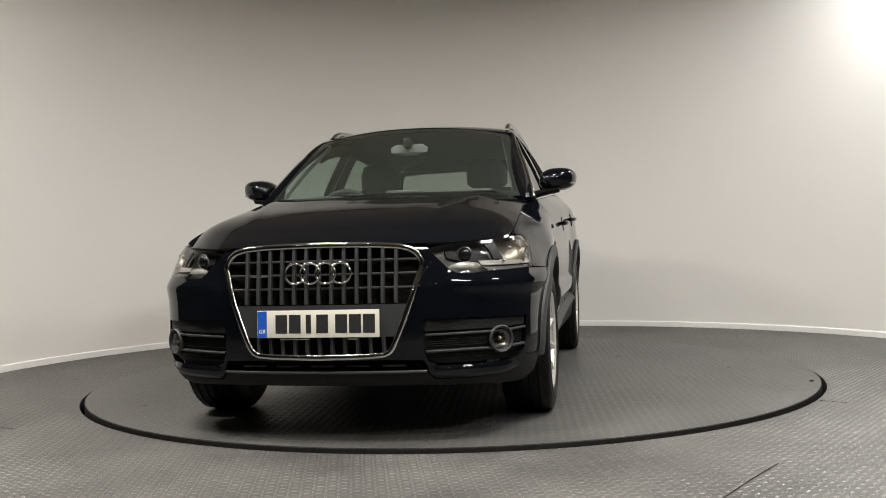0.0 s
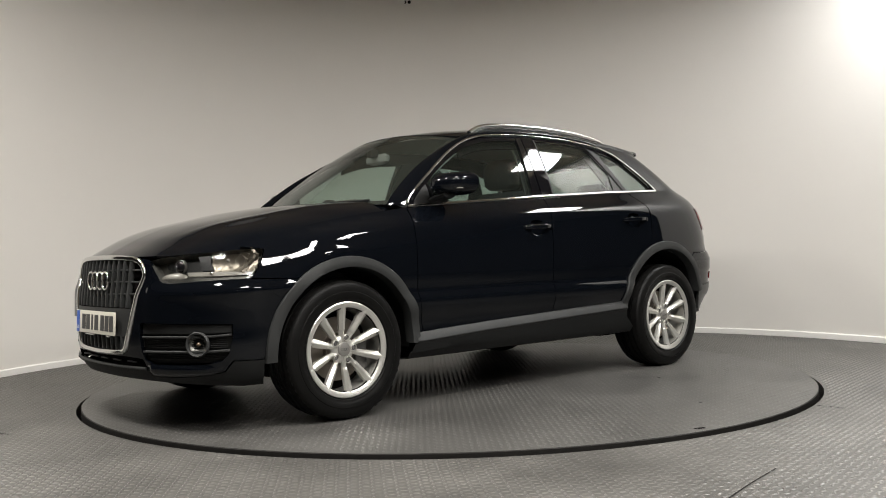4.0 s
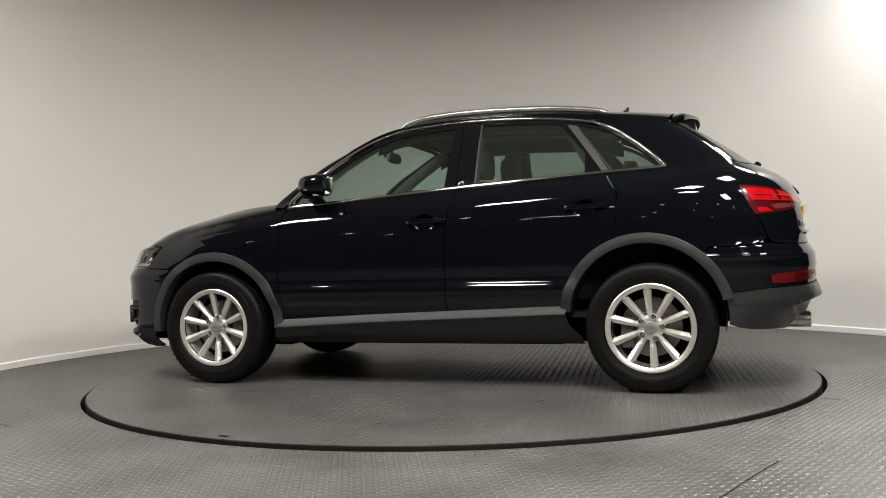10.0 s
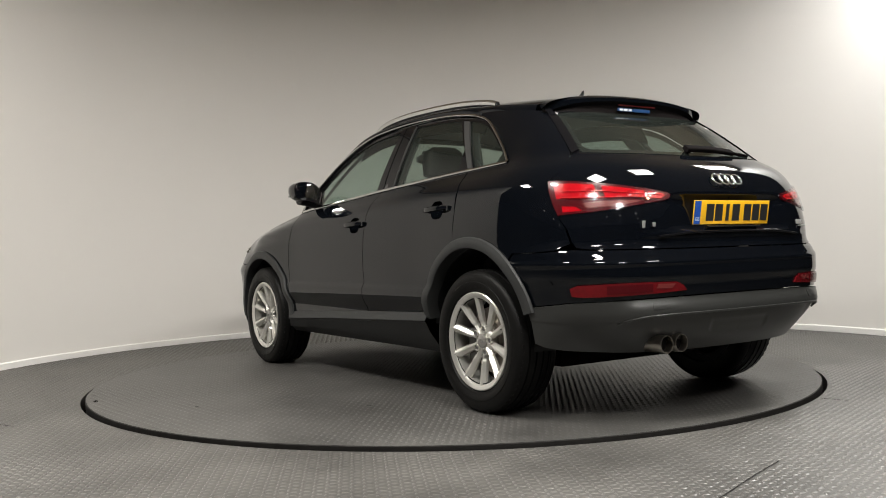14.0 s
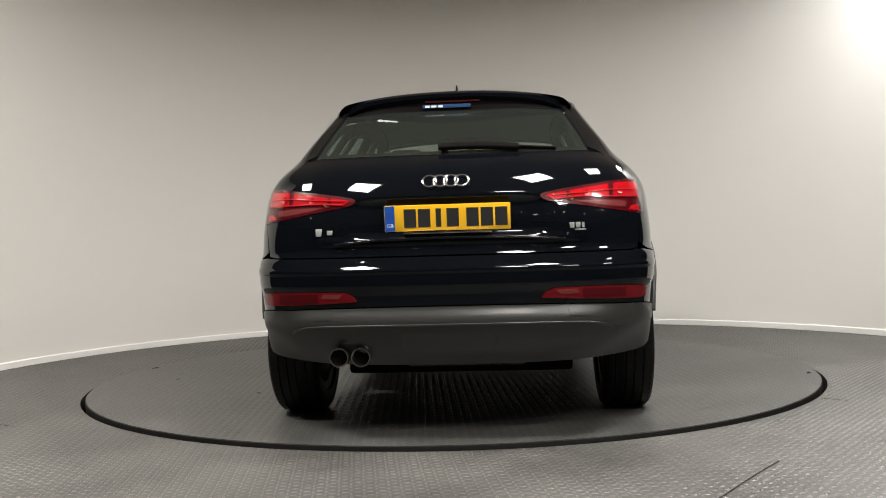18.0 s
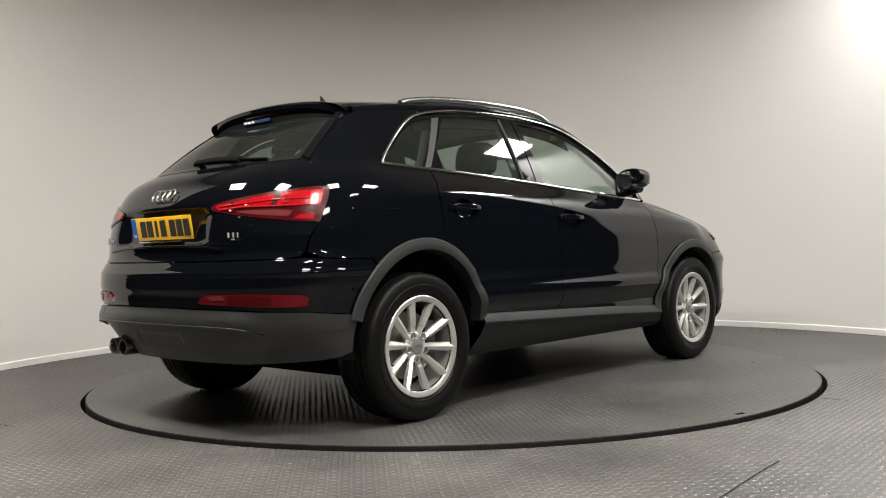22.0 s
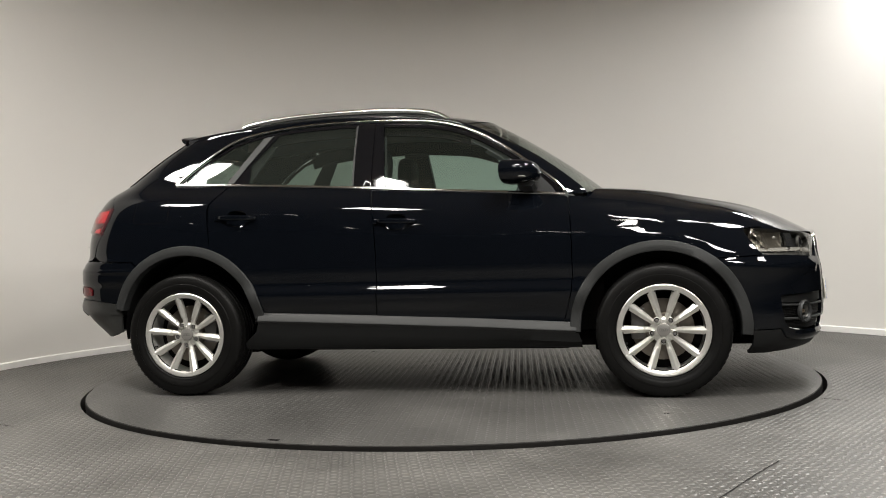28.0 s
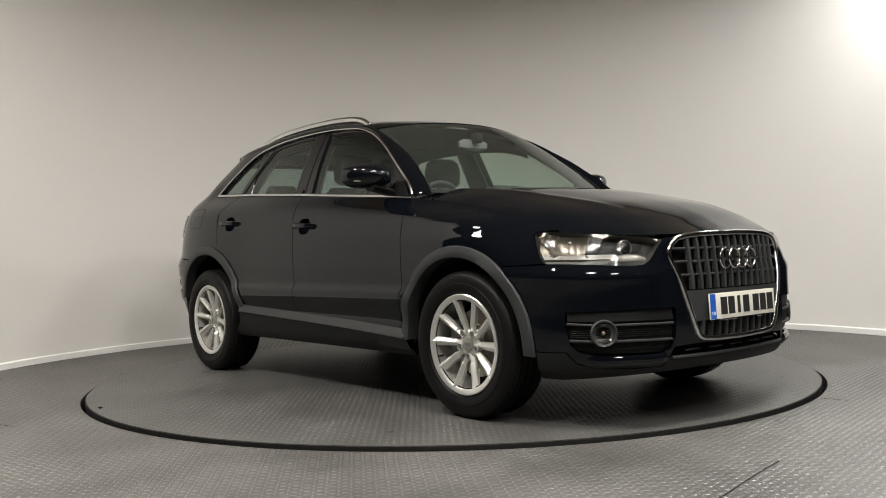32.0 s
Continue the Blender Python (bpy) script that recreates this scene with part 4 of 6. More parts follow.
def build_lower(car):
    both = (1, -1)
    # wheel arch mouldings
    for name, c, a0, a1 in (("front_arch", F_ARCH, -4, 181), ("rear_arch", R_ARCH, 6, 166)):
        P = np.array(arc_pts(c, 0.428, a0, a1, 48))
        for sg in both:
            bm = bmesh.new()
            rows = []
            for x, z in P:
                d = np.array([x - c[0], z - c[1]])
                d /= np.linalg.norm(d)
                row = []
                for r, out in ((0.453, 0.002), (0.4525, 0.010), (0.449, 0.0145), (0.432, 0.017), (0.404, 0.018), (0.3995, 0.015), (0.398, 0.004), (0.398, -0.05)):
                    px, pz = c[0] + d[0] * r, c[1] + d[1] * r
                    row.append((px, (float(side_y(px, min(max(pz, 0.27), 0.9))) + out) * sg, pz))
                rows.append(row)
            loft(bm, rows)
            part(name, bm, M_PLASTIC, car, "unpainted grey plastic wheel arch")
            # liner
            bm = bmesh.new()
            rows = [[(c[0] + r * math.cos(radians(a)), y * sg, c[1] + r * math.sin(radians(a))) for r, y in ((0.400, 0.84), (0.405, 0.72), (0.405, 0.55), (0.10, 0.54))] for a in np.linspace(-6 if c is F_ARCH else 2, 184 if c is F_ARCH else 190, 35)]
            loft(bm, rows)
            part("arch_liner", bm, M_BLACK, car)
    # sills
    for sg in both:
        bm = bmesh.new()
        rows = []
        for x in np.linspace(0.862, -0.862, 40):
            zt = float(np.interp(-x, (-0.82, -0.318, 0.19, 0.823), (0.391, 0.417, 0.436, 0.460)))
            zb = zt - 0.046
            y0 = float(side_y(x, zt))
            rows.append([(x, y * sg, z) for y, z in ((y0 - 0.02, zt - 0.001), (y0 + 0.001, zt - 0.003), (y0 + 0.026, zb + 0.006), (y0 + 0.027, zb), (y0 + 0.018, zb - 0.012), (y0 + 0.004, zb - 0.06), (y0 - 0.006, 0.29), (y0 - 0.03, 0.256), (y0 - 0.09, 0.246), (y0 - 0.12, 0.25))])
        loft(bm, [r[:5] for r in rows])
        sill = part("sill", bm, M_PLASTIC, car, "grey plastic sill with a ledge")
        bm = bmesh.new()
        # its ends reach further under the arches
        skew = [[(x + math.copysign(max(0.0, abs(x) - 0.62) / 0.242 * (0.085 if x < 0 else -0.03) * min(1.0, max(0.0, (0.37 - z) / 0.08)), x), y, z) for x, y, z in r[4:]] for r in rows]
        loft(bm, skew)
        part("lower_sill", bm, M_SILL, sill, "dark plastic underside of the sill")
    # underbody
    bm = bmesh.new()
    box(bm, 0.15, 0, 0.27, 3.3, 1.06, 0.08, bevel=0.02)
    part("underbody", bm, M_MATT_BLACK, car)
    for name, x, z, sx, sy, sz in (("floor_pan", 0, 0.270, 1.66, 1.46, 0.07), ("front_tray", 1.83, 0.27, 0.30, 1.08, 0.07), ("rear_tray", -1.68, 0.385, 0.42, 1.08, 0.08), ("rear_axle", -1.25, 0.26, 0.50, 1.06, 0.12), ("front_axle", 1.25, 0.25, 0.60, 1.06, 0.10)):
        bm = bmesh.new()
        box(bm, x, 0, z, sx, sy, sz, bevel=0.02)
        part(name, bm, M_MATT_BLACK, car)
    bm = bmesh.new()
    lathe(bm, [(0.08, -0.28), (0.10, -0.24), (0.10, 0.24), (0.08, 0.28)], 24, pose(-1.84, -0.05, 0.375, 90))
    part("silencer", bm, M_SILENCER, car)


def build_front(car):
    # painted bumper
    grille_half = [(0.0, 0.822), (0.12, 0.821), (0.24, 0.818), (0.33, 0.811), (0.375, 0.800), (0.405, 0.780), (0.424, 0.748), (0.424, 0.722), (0.402, 0.66), (0.383, 0.596), (0.352, 0.51), (0.323, 0.438), (0.305, 0.398), (0.290, 0.381), (0.268, 0.371), (0.2, 0.366), (0.0, 0.362)]
    fog = front_pts((0.424, 0.505), (0.44, 0.514), (0.62, 0.512), (0.75, 0.509), (1.878, 0.506, 0), (1.880, 0.44, 0), (1.895, 0.37, 0), (1.92, 0.338, 0), (1.966, 0.325, 0), (0.62, 0.322), (0.485, 0.322), (0.445, 0.338), (0.428, 0.38), (0.425, 0.45))
    lamp = front_pts((0.446, 0.800), (0.50, 0.811), (0.546, 0.815), (0.64, 0.824), (0.717, 0.836), (1.74, 0.846, 0), (1.703, 0.842, 0), (1.730, 0.794, 0), (1.770, 0.735, 0), (1.793, 0.712, 0), (1.83, 0.707, 0), (1.89, 0.706, 0), (0.667, 0.696), (0.60, 0.691), (0.556, 0.694), (0.525, 0.712), (0.485, 0.757))
    bumper = front_pts((0.0, 0.829), (0.12, 0.8285), (0.24, 0.825), (0.36, 0.812), (0.44, 0.806)) + lamp[:1]
    bumper += [lamp[16], lamp[15], lamp[14], lamp[13], lamp[12], lamp[11], lamp[10]]
    bumper += front_pts((1.798, 0.704, 0), (1.70, 0.7005, 0), (1.62, 0.6975, 0))
    bumper += [(to_s(x, z, 1), z) for x, z in arc_pts(F_ARCH, 0.445, 52.1, 3, 20)]
    bumper += front_pts((1.745, 0.338, 0), (1.83, 0.338, 0), (1.878, 0.34, 0), (1.905, 0.292, 0), (1.965, 0.277, 0), (0.62, 0.268), (0.47, 0.268), (0.446, 0.290), (0.437, 0.325), (0.425, 0.345), (0.30, 0.350), (0.0, 0.348)) + front_pts(*grille_half[::-1])

    def crease(p):
        # soft fold under the lamp and a swelling beside the grille
        a = np.abs(p[:, 1])
        return 0.008 * np.exp(-((p[:, 2] - 0.66) / 0.03) ** 2) * smooth01((a - 0.45) / 0.15) + 0.011 * np.exp(-((a - 0.51) / 0.055) ** 2) * smooth01((p[:, 2] - 0.36) / 0.1) * smooth01((0.79 - p[:, 2]) / 0.08) + 0.018 * np.exp(-((p[:, 2] - 0.297) / 0.020) ** 2) * smooth01((a - 0.44) / 0.05) * smooth01((p[:, 0] - 1.90) / 0.10)

    sheet("front_bumper", bumper, on_front, M_PAINT, car, holes=(fog,), join=True, shape=crease, step=0.017)
    # lower lip and side corners in grey
    lip = front_pts((0.0, 0.300), (0.42, 0.300), (0.437, 0.288), (0.462, 0.262), (0.62, 0.262), (1.965, 0.272, 0), (1.90, 0.286, 0), (1.872, 0.334, 0), (1.83, 0.332, 0), (1.74, 0.332, 0), (1.735, 0.26, 0), (1.715, 0.215, 0), (1.80, 0.212, 0), (0.70, 0.222), (0.62, 0.230), (0.45, 0.238), (0.30, 0.241), (0.0, 0.242)) + middle(0.242, 0.300, 1, 8)
    sheet("lower_lip", lip, on_front, M_SILL, car, join=True, step=0.03, push=0.001, label="dark plastic front lip")
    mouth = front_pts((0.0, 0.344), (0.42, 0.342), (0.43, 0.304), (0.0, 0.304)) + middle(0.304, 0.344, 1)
    # flat sheet coloured black for the shade inside the intake
    sheet("lower_intake", mouth, on_front, M_MATT_BLACK, car, join=True, push=-0.03, thick=0.002)
    for y in (-0.30, -0.15, 0.0, 0.15, 0.30):
        bm = bmesh.new()
        box(bm, float(front_x(y, 0.325)) - 0.018, y, 0.324, 0.01, 0.10, 0.007, bevel=0.002)
        part("intake_slat", bm, M_PLASTIC, car)
    bm = bmesh.new()
    pts = [(float(front_x(y, 0.298)) + 0.006, y, 0.299) for y in np.linspace(-0.435, 0.435, 25)]
    sweep(bm, pts, [(1, 0, 0.2)] * 25, rounded(0.012, 0.012))
    part("lip_edge", bm, M_PLASTIC, car, "thin grey edge over the lip")
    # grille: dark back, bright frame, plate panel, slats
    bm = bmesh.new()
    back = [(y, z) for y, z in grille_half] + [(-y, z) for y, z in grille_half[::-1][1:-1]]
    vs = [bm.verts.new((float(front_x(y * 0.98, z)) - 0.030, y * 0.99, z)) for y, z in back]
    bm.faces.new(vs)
    # this flat back is coloured black for the shade behind the slats
    grille = part("grille", bm, M_MATT_BLACK, car, "tall single-frame grille with bright surround", smooth=False)
    ring = [(y, z) for y, z in grille_half] + [(-y, z) for y, z in grille_half[::-1][1:-1]]
    ring = resample(ring, 0.02, True)
    pts = [(float(front_x(y, z)) + 0.006 - 0.012 * (abs(y) / 0.42) ** 2, y, z) for y, z in ring]
    bm = bmesh.new()
    sweep(bm, pts, [(1, 0, 0.1)] * len(pts), rounded(0.024, 0.026), True)
    part("grille_frame", bm, M_CHROME, grille, "bright chrome grille frame")

    def half_at(z):
        right = grille_half[5:15]
        return float(np.interp(-z, [-p[1] for p in right], [p[0] for p in right])) - 0.012

    for k in range(15):
        y = (k - 7) * 0.0535
        z1 = 0.810 - 0.06 * max(0, (abs(y) - 0.33) / 0.05) - 0.02 * (abs(y) / 0.4) ** 2
        if abs(y) < half_at(0.60):
            bm = bmesh.new()
            pts = [(float(front_x(y, z)) - 0.005, y, z) for z in np.linspace(0.582, z1, 8)]
            sweep(bm, pts, [(1, 0, 0)] * 8, rounded(0.014, 0.026))
            part("slat", bm, M_PLASTIC, grille)
        if abs(y) < half_at(0.40):
            bm = bmesh.new()
            pts = [(float(front_x(y, z)) - 0.005, y, z) for z in np.linspace(0.376, 0.448, 4)]
            sweep(bm, pts, [(1, 0, 0)] * 4, rounded(0.014, 0.026))
            part("slat", bm, M_PLASTIC, grille)
    for z in (0.645, 0.702, 0.758):
        w = half_at(z)
        bm = bmesh.new()
        pts = [(float(front_x(y, z)) - 0.009, y, z) for y in np.linspace(-w, w, 15)]
        sweep(bm, pts, [(1, 0, 0)] * 15, rounded(0.009, 0.014))
        part("crossbar", bm, M_PLASTIC, grille)
    bm = bmesh.new()
    rows = []
    for z in np.linspace(0.446, 0.578, 5):
        w = half_at(z)
        rows.append([(float(front_x(y, z)) + 0.004, y, z) for y in np.linspace(-w, w, 19)])
    loft(bm, rows)
    part("plate_panel", bm, M_PLASTIC, grille, "grey plastic plate carrier")
    bm = bmesh.new()
    box(bm, 2.158, -0.262, 0.700, 0.006, 0.085, 0.007, bevel=0.002)
    part("badge_bar", bm, M_SATIN, grille, "small bright badge as a plain bar")
    # four linked rings
    for k in range(4):
        bm = bmesh.new()
        y = (k - 1.5) * 0.0655
        x = float(front_x(y, 0.71)) + 0.012
        ring_mesh(bm, 0.0425, 0.0048, pose(x + 0.002 * (k % 2), y, 0.709, 0, 88, 0))
        part("emblem_ring", bm, M_CHROME, grille, "bright chrome ring")
    # fog lamp niches
    for sg in (1, -1):
        ob = sheet("fog_surround", fog, on_front, M_BLACK, car, sides=(sg,), push=-0.022, thick=0.002, step=0.03, label="black niche round the fog lamp")[0]
        m = np.array([1, sg, 1])
        for z0, z1 in ((0.447, 0.457), (0.378, 0.386)):
            P = np.array(bend(front_pts((0.437, z0), (0.60, z0 + 0.003), (0.74, z0 + 0.004), (1.885, z1, 0)), 8))
            p, n = normals_of(on_front, P)
            bm = bmesh.new()
            sweep(bm, (p - n * 0.010) * m, n * m, rounded(0.010, 0.018))
            part("niche_bar", bm, M_PLASTIC, ob, "grey bar with a satin edge")
        sheet("niche_panel", front_pts((0.432, 0.463), (0.60, 0.465), (0.74, 0.466), (1.885, 0.468, 0), (1.882, 0.502, 0), (0.75, 0.505), (0.62, 0.508), (0.44, 0.510)), on_front, M_SILL, ob, sides=(sg,), push=-0.010, thick=0.01, step=0.03, label="plain dark panel over the bars")
        for z in (0.346, 0.355, 0.364, 0.399, 0.408, 0.417, 0.426, 0.435):
            P = np.array(front_pts((0.445, z), (0.60, z), (0.74, z), (1.90, z, 0)))
            p, n = normals_of(on_front, np.array(bend([tuple(q) for q in P], 5)))
            bm = bmesh.new()
            sweep(bm, (p - n * 0.019) * m, n * m, rounded(0.004, 0.006))
            part("mesh_wire", bm, M_BLACK, ob)
        fp, fn = normals_of(on_front, np.array(front_pts((0.728, 0.417))))
        nn = np.array([0.80, 0.60, 0.0])
        c = fp[0] - fn[0] * 0.004
        base = Matrix.Translation(Vector(c * m)) @ Vector(nn * m).to_track_quat("Z", "Y").to_matrix().to_4x4()
        bm = bmesh.new()
        lathe(bm, [(0.040, -0.02), (0.055, -0.01), (0.058, 0.004), (0.053, 0.012), (0.046, 0.008), (0.043, -0.004)], 36, base)
        lamp_ob = part("fog_lamp", bm, M_PLASTIC, car, "round fog lamp in a grey bezel")
        bm = bmesh.new()
        lathe(bm, [(0.043, -0.002), (0.030, -0.016), (0.012, -0.024), (0.0005, -0.025)], 36, base)
        part("reflector", bm, M_BEZEL, lamp_ob)
        bm = bmesh.new()
        bmesh.ops.create_uvsphere(bm, u_segments=12, v_segments=8, radius=0.010, matrix=base @ pose(0, 0, -0.010))
        part("bulb", bm, M_AMBER, lamp_ob)
        bm = bmesh.new()
        lathe(bm, [(0.044, -0.001), (0.030, 0.005), (0.015, 0.008), (0.0005, 0.009)], 36, base)
        lens = part("lens", bm, M_CLEAR, lamp_ob, "clear domed lens")
        lens.visible_shadow = False
    # headlamps
    for sg in (1, -1):
        m = np.array([1, sg, 1])
        bowl = sheet("headlamp", lamp, on_front, M_LAMP_IN, car, sides=(sg,), push=-0.055, thick=0.002, step=0.03, label="clear headlamp with dark inner bezel")[0]
        P = np.array(resample(lamp, 0.015, True))
        p, n = normals_of(on_front, P)
        bm = bmesh.new()
        loft(bm, [list(map(tuple, (p - n * 0.003) * m)) + [tuple((p - n * 0.003)[0] * m)], list(map(tuple, (p - n * 0.055) * m)) + [tuple((p - n * 0.055)[0] * m)]])
        part("lamp_wall", bm, M_LAMP_IN, bowl)
        lens = sheet("lens", lamp, on_front, M_CLEAR, bowl, sides=(sg,), push=0.001, thick=0.003, step=0.025, label="clear polycarbonate lens")[0]
        lens.visible_shadow = False

        def piece(name, loop, material, push, label="", shape=None):
            return sheet(name, front_pts(*loop), on_front, material, bowl, sides=(sg,), push=push, thick=0.012, step=0.018, label=label, shape=shape)

        def bowl_shape(y0, z0, r, deep):
            return lambda q: -deep * np.clip(1 - ((np.abs(q[:, 1]) - y0) ** 2 + (q[:, 2] - z0) ** 2) / (r * r), 0, 1) + 0.0011 * np.sin(np.abs(q[:, 1]) * 400) + 0.0009 * np.sin(q[:, 2] * 330)

        piece("reflector", ((0.712, 0.822), (1.745, 0.834, 0), (1.735, 0.80, 0), (1.765, 0.752, 0), (0.775, 0.752), (0.748, 0.752), (0.726, 0.79)), M_REFLECTOR, -0.020, "bright faceted reflector", bowl_shape(0.755, 0.79, 0.06, 0.028))
        piece("cavity", ((0.520, 0.796), (0.585, 0.808), (0.665, 0.818), (0.690, 0.785), (0.705, 0.756), (0.660, 0.750), (0.580, 0.752), (0.530, 0.765)), M_BLACK, -0.040, "dark hollow round the projector")
        piece("indicator", [(0.592 + 0.066 * math.cos(w), 0.722 + 0.001 * math.cos(w) + 0.021 * math.sin(w)) for w in np.linspace(0, 2 * math.pi, 21)[:-1]], M_WHITE_LENS, -0.012, "pale oval indicator lens", lambda q: 0.012 * np.clip(1 - ((np.abs(q[:, 1]) - 0.592) / 0.066) ** 2 - ((q[:, 2] - 0.722) / 0.021) ** 2, 0, 1))
        piece("light_strip", ((0.648, 0.746), (0.765, 0.747), (1.773, 0.745, 0), (1.780, 0.731, 0), (0.76, 0.728), (0.66, 0.728)), M_WHITE_LENS, -0.014, "pale strip along the lamp's foot")
        piece("lower_strip", ((0.668, 0.722), (0.76, 0.723), (1.784, 0.725, 0), (1.792, 0.716, 0), (1.85, 0.713, 0), (0.69, 0.708)), M_LAMP_IN, -0.020, "dull strip under the light strip")
        piece("divider", ((0.664, 0.818), (0.704, 0.822), (0.722, 0.786), (0.744, 0.752), (0.706, 0.752), (0.692, 0.782)), M_BLACK, -0.012, "black slanting fin")
        p, n = normals_of(on_front, np.array(front_pts((0.600, 0.779))))
        at = Matrix.Translation(Vector((p[0] - n[0] * 0.036) * m)) @ Vector((0.95 * m[0], 0.31 * m[1], 0.0)).to_track_quat("Z", "Y").to_matrix().to_4x4()
        bm = bmesh.new()
        lathe(bm, [(0.033, -0.008), (0.034, 0.004), (0.031, 0.007), (0.0275, 0.004)], 32, at)
        part("projector_ring", bm, M_BEZEL, bowl, "satin ring round the projector")
        bm = bmesh.new()
        lathe(bm, [(0.0275, 0.003), (0.024, 0.010), (0.016, 0.015), (0.008, 0.017), (0.0005, 0.0175)], 32, at)
        part("projector_lens", bm, M_GLOSS, bowl, "dark glass projector lens")
        for y, z, x_off, r, material in ((0.755, 0.792, 0.026, 0.008, M_WHITE_LENS), (0.735, 0.737, 0.014, 0.007, M_CHROME)):
            bm = bmesh.new()
            bmesh.ops.create_uvsphere(bm, u_segments=14, v_segments=10, radius=r, matrix=Matrix.Translation((float(front_x(y, z)) - x_off, y * sg, z)))
            part("bulb", bm, material, bowl)
    plate(car, "front_plate", (2.202, 0.0, 0.5035), 0.52, 0.112, M_PLATE_W, 1, 3.0)
    bm = bmesh.new()
    box(bm, 2.194, -0.10, 0.441, 0.008, 0.13, 0.006, bevel=0.002)
    box(bm, 2.194, 0.145, 0.441, 0.008, 0.04, 0.008, bevel=0.002)
    part("badge_bar", bm, M_SATIN, grille, "small bright lettering as plain bars")


def ring_mesh(bm, R, r, m, n=40, k=10):
    rows = []
    for i in range(n):
        a = 2 * math.pi * i / n
        rows.append([m @ Vector(((R + r * math.cos(2 * math.pi * j / k)) * math.cos(a), (R + r * math.cos(2 * math.pi * j / k)) * math.sin(a), r * 0.8 * math.sin(2 * math.pi * j / k))) for j in range(k)])
    rows.append(rows[0])
    loft(bm, rows, closed=True)
    bmesh.ops.remove_doubles(bm, verts=bm.verts, dist=1e-6)


def plate(car, name, at, w, h, material, end, tilt):
    """A number plate with its blue band; its characters are plain bars."""
    base = Matrix.Translation(at) @ pose(0, 0, 0, 0, 0, 0 if end > 0 else 180) @ pose(0, 0, 0, 0, -tilt, 0)
    bm = bmesh.new()
    box(bm, 0, 0, 0, 0.007, w, h, base, bevel=0.0025)
    root = part(name, bm, material, car, "number plate with a blue band and black bars")
    left = -w / 2
    bm = bmesh.new()
    box(bm, 0.0042, left + 0.022, 0, 0.0012, 0.040, h - 0.004, base)
    part("blue_band", bm, M_BLUE, root, smooth=False)
    bm = bmesh.new()
    ring_mesh(bm, 0.012, 0.0012, base @ pose(0.0052, left + 0.022, 0.020, 0, 90, 0), 16, 6)
    part("band_ring", bm, M_BLUE, root)
    # country letters on the band
    txt = bpy.data.curves.new("country_letters", "FONT")
    txt.body, txt.size, txt.align_x, txt.align_y, txt.extrude = "GB", 0.022, "CENTER", "CENTER", 0.0003
    t = new("country_letters", txt)
    me = bpy.data.meshes.new_from_object(t)
    bpy.data.objects.remove(t)
    me.transform(base @ pose(0.0052, left + 0.022, -0.030) @ pose(0, 0, 0, 90, 0, 90))
    finish("country_letters", me, M_WHITE, root)
    y = left + 0.078
    for k in range(7):
        cw = 0.022 if k == 2 else 0.050
        bm = bmesh.new()
        box(bm, 0.0042, y + 0.027, 0.0, 0.0012, cw, 0.076, base, bevel=0.0004)
        part("character_bar", bm, M_INK, root, smooth=False)
        y += 0.0585 + (0.022 if k == 3 else 0)
    return root


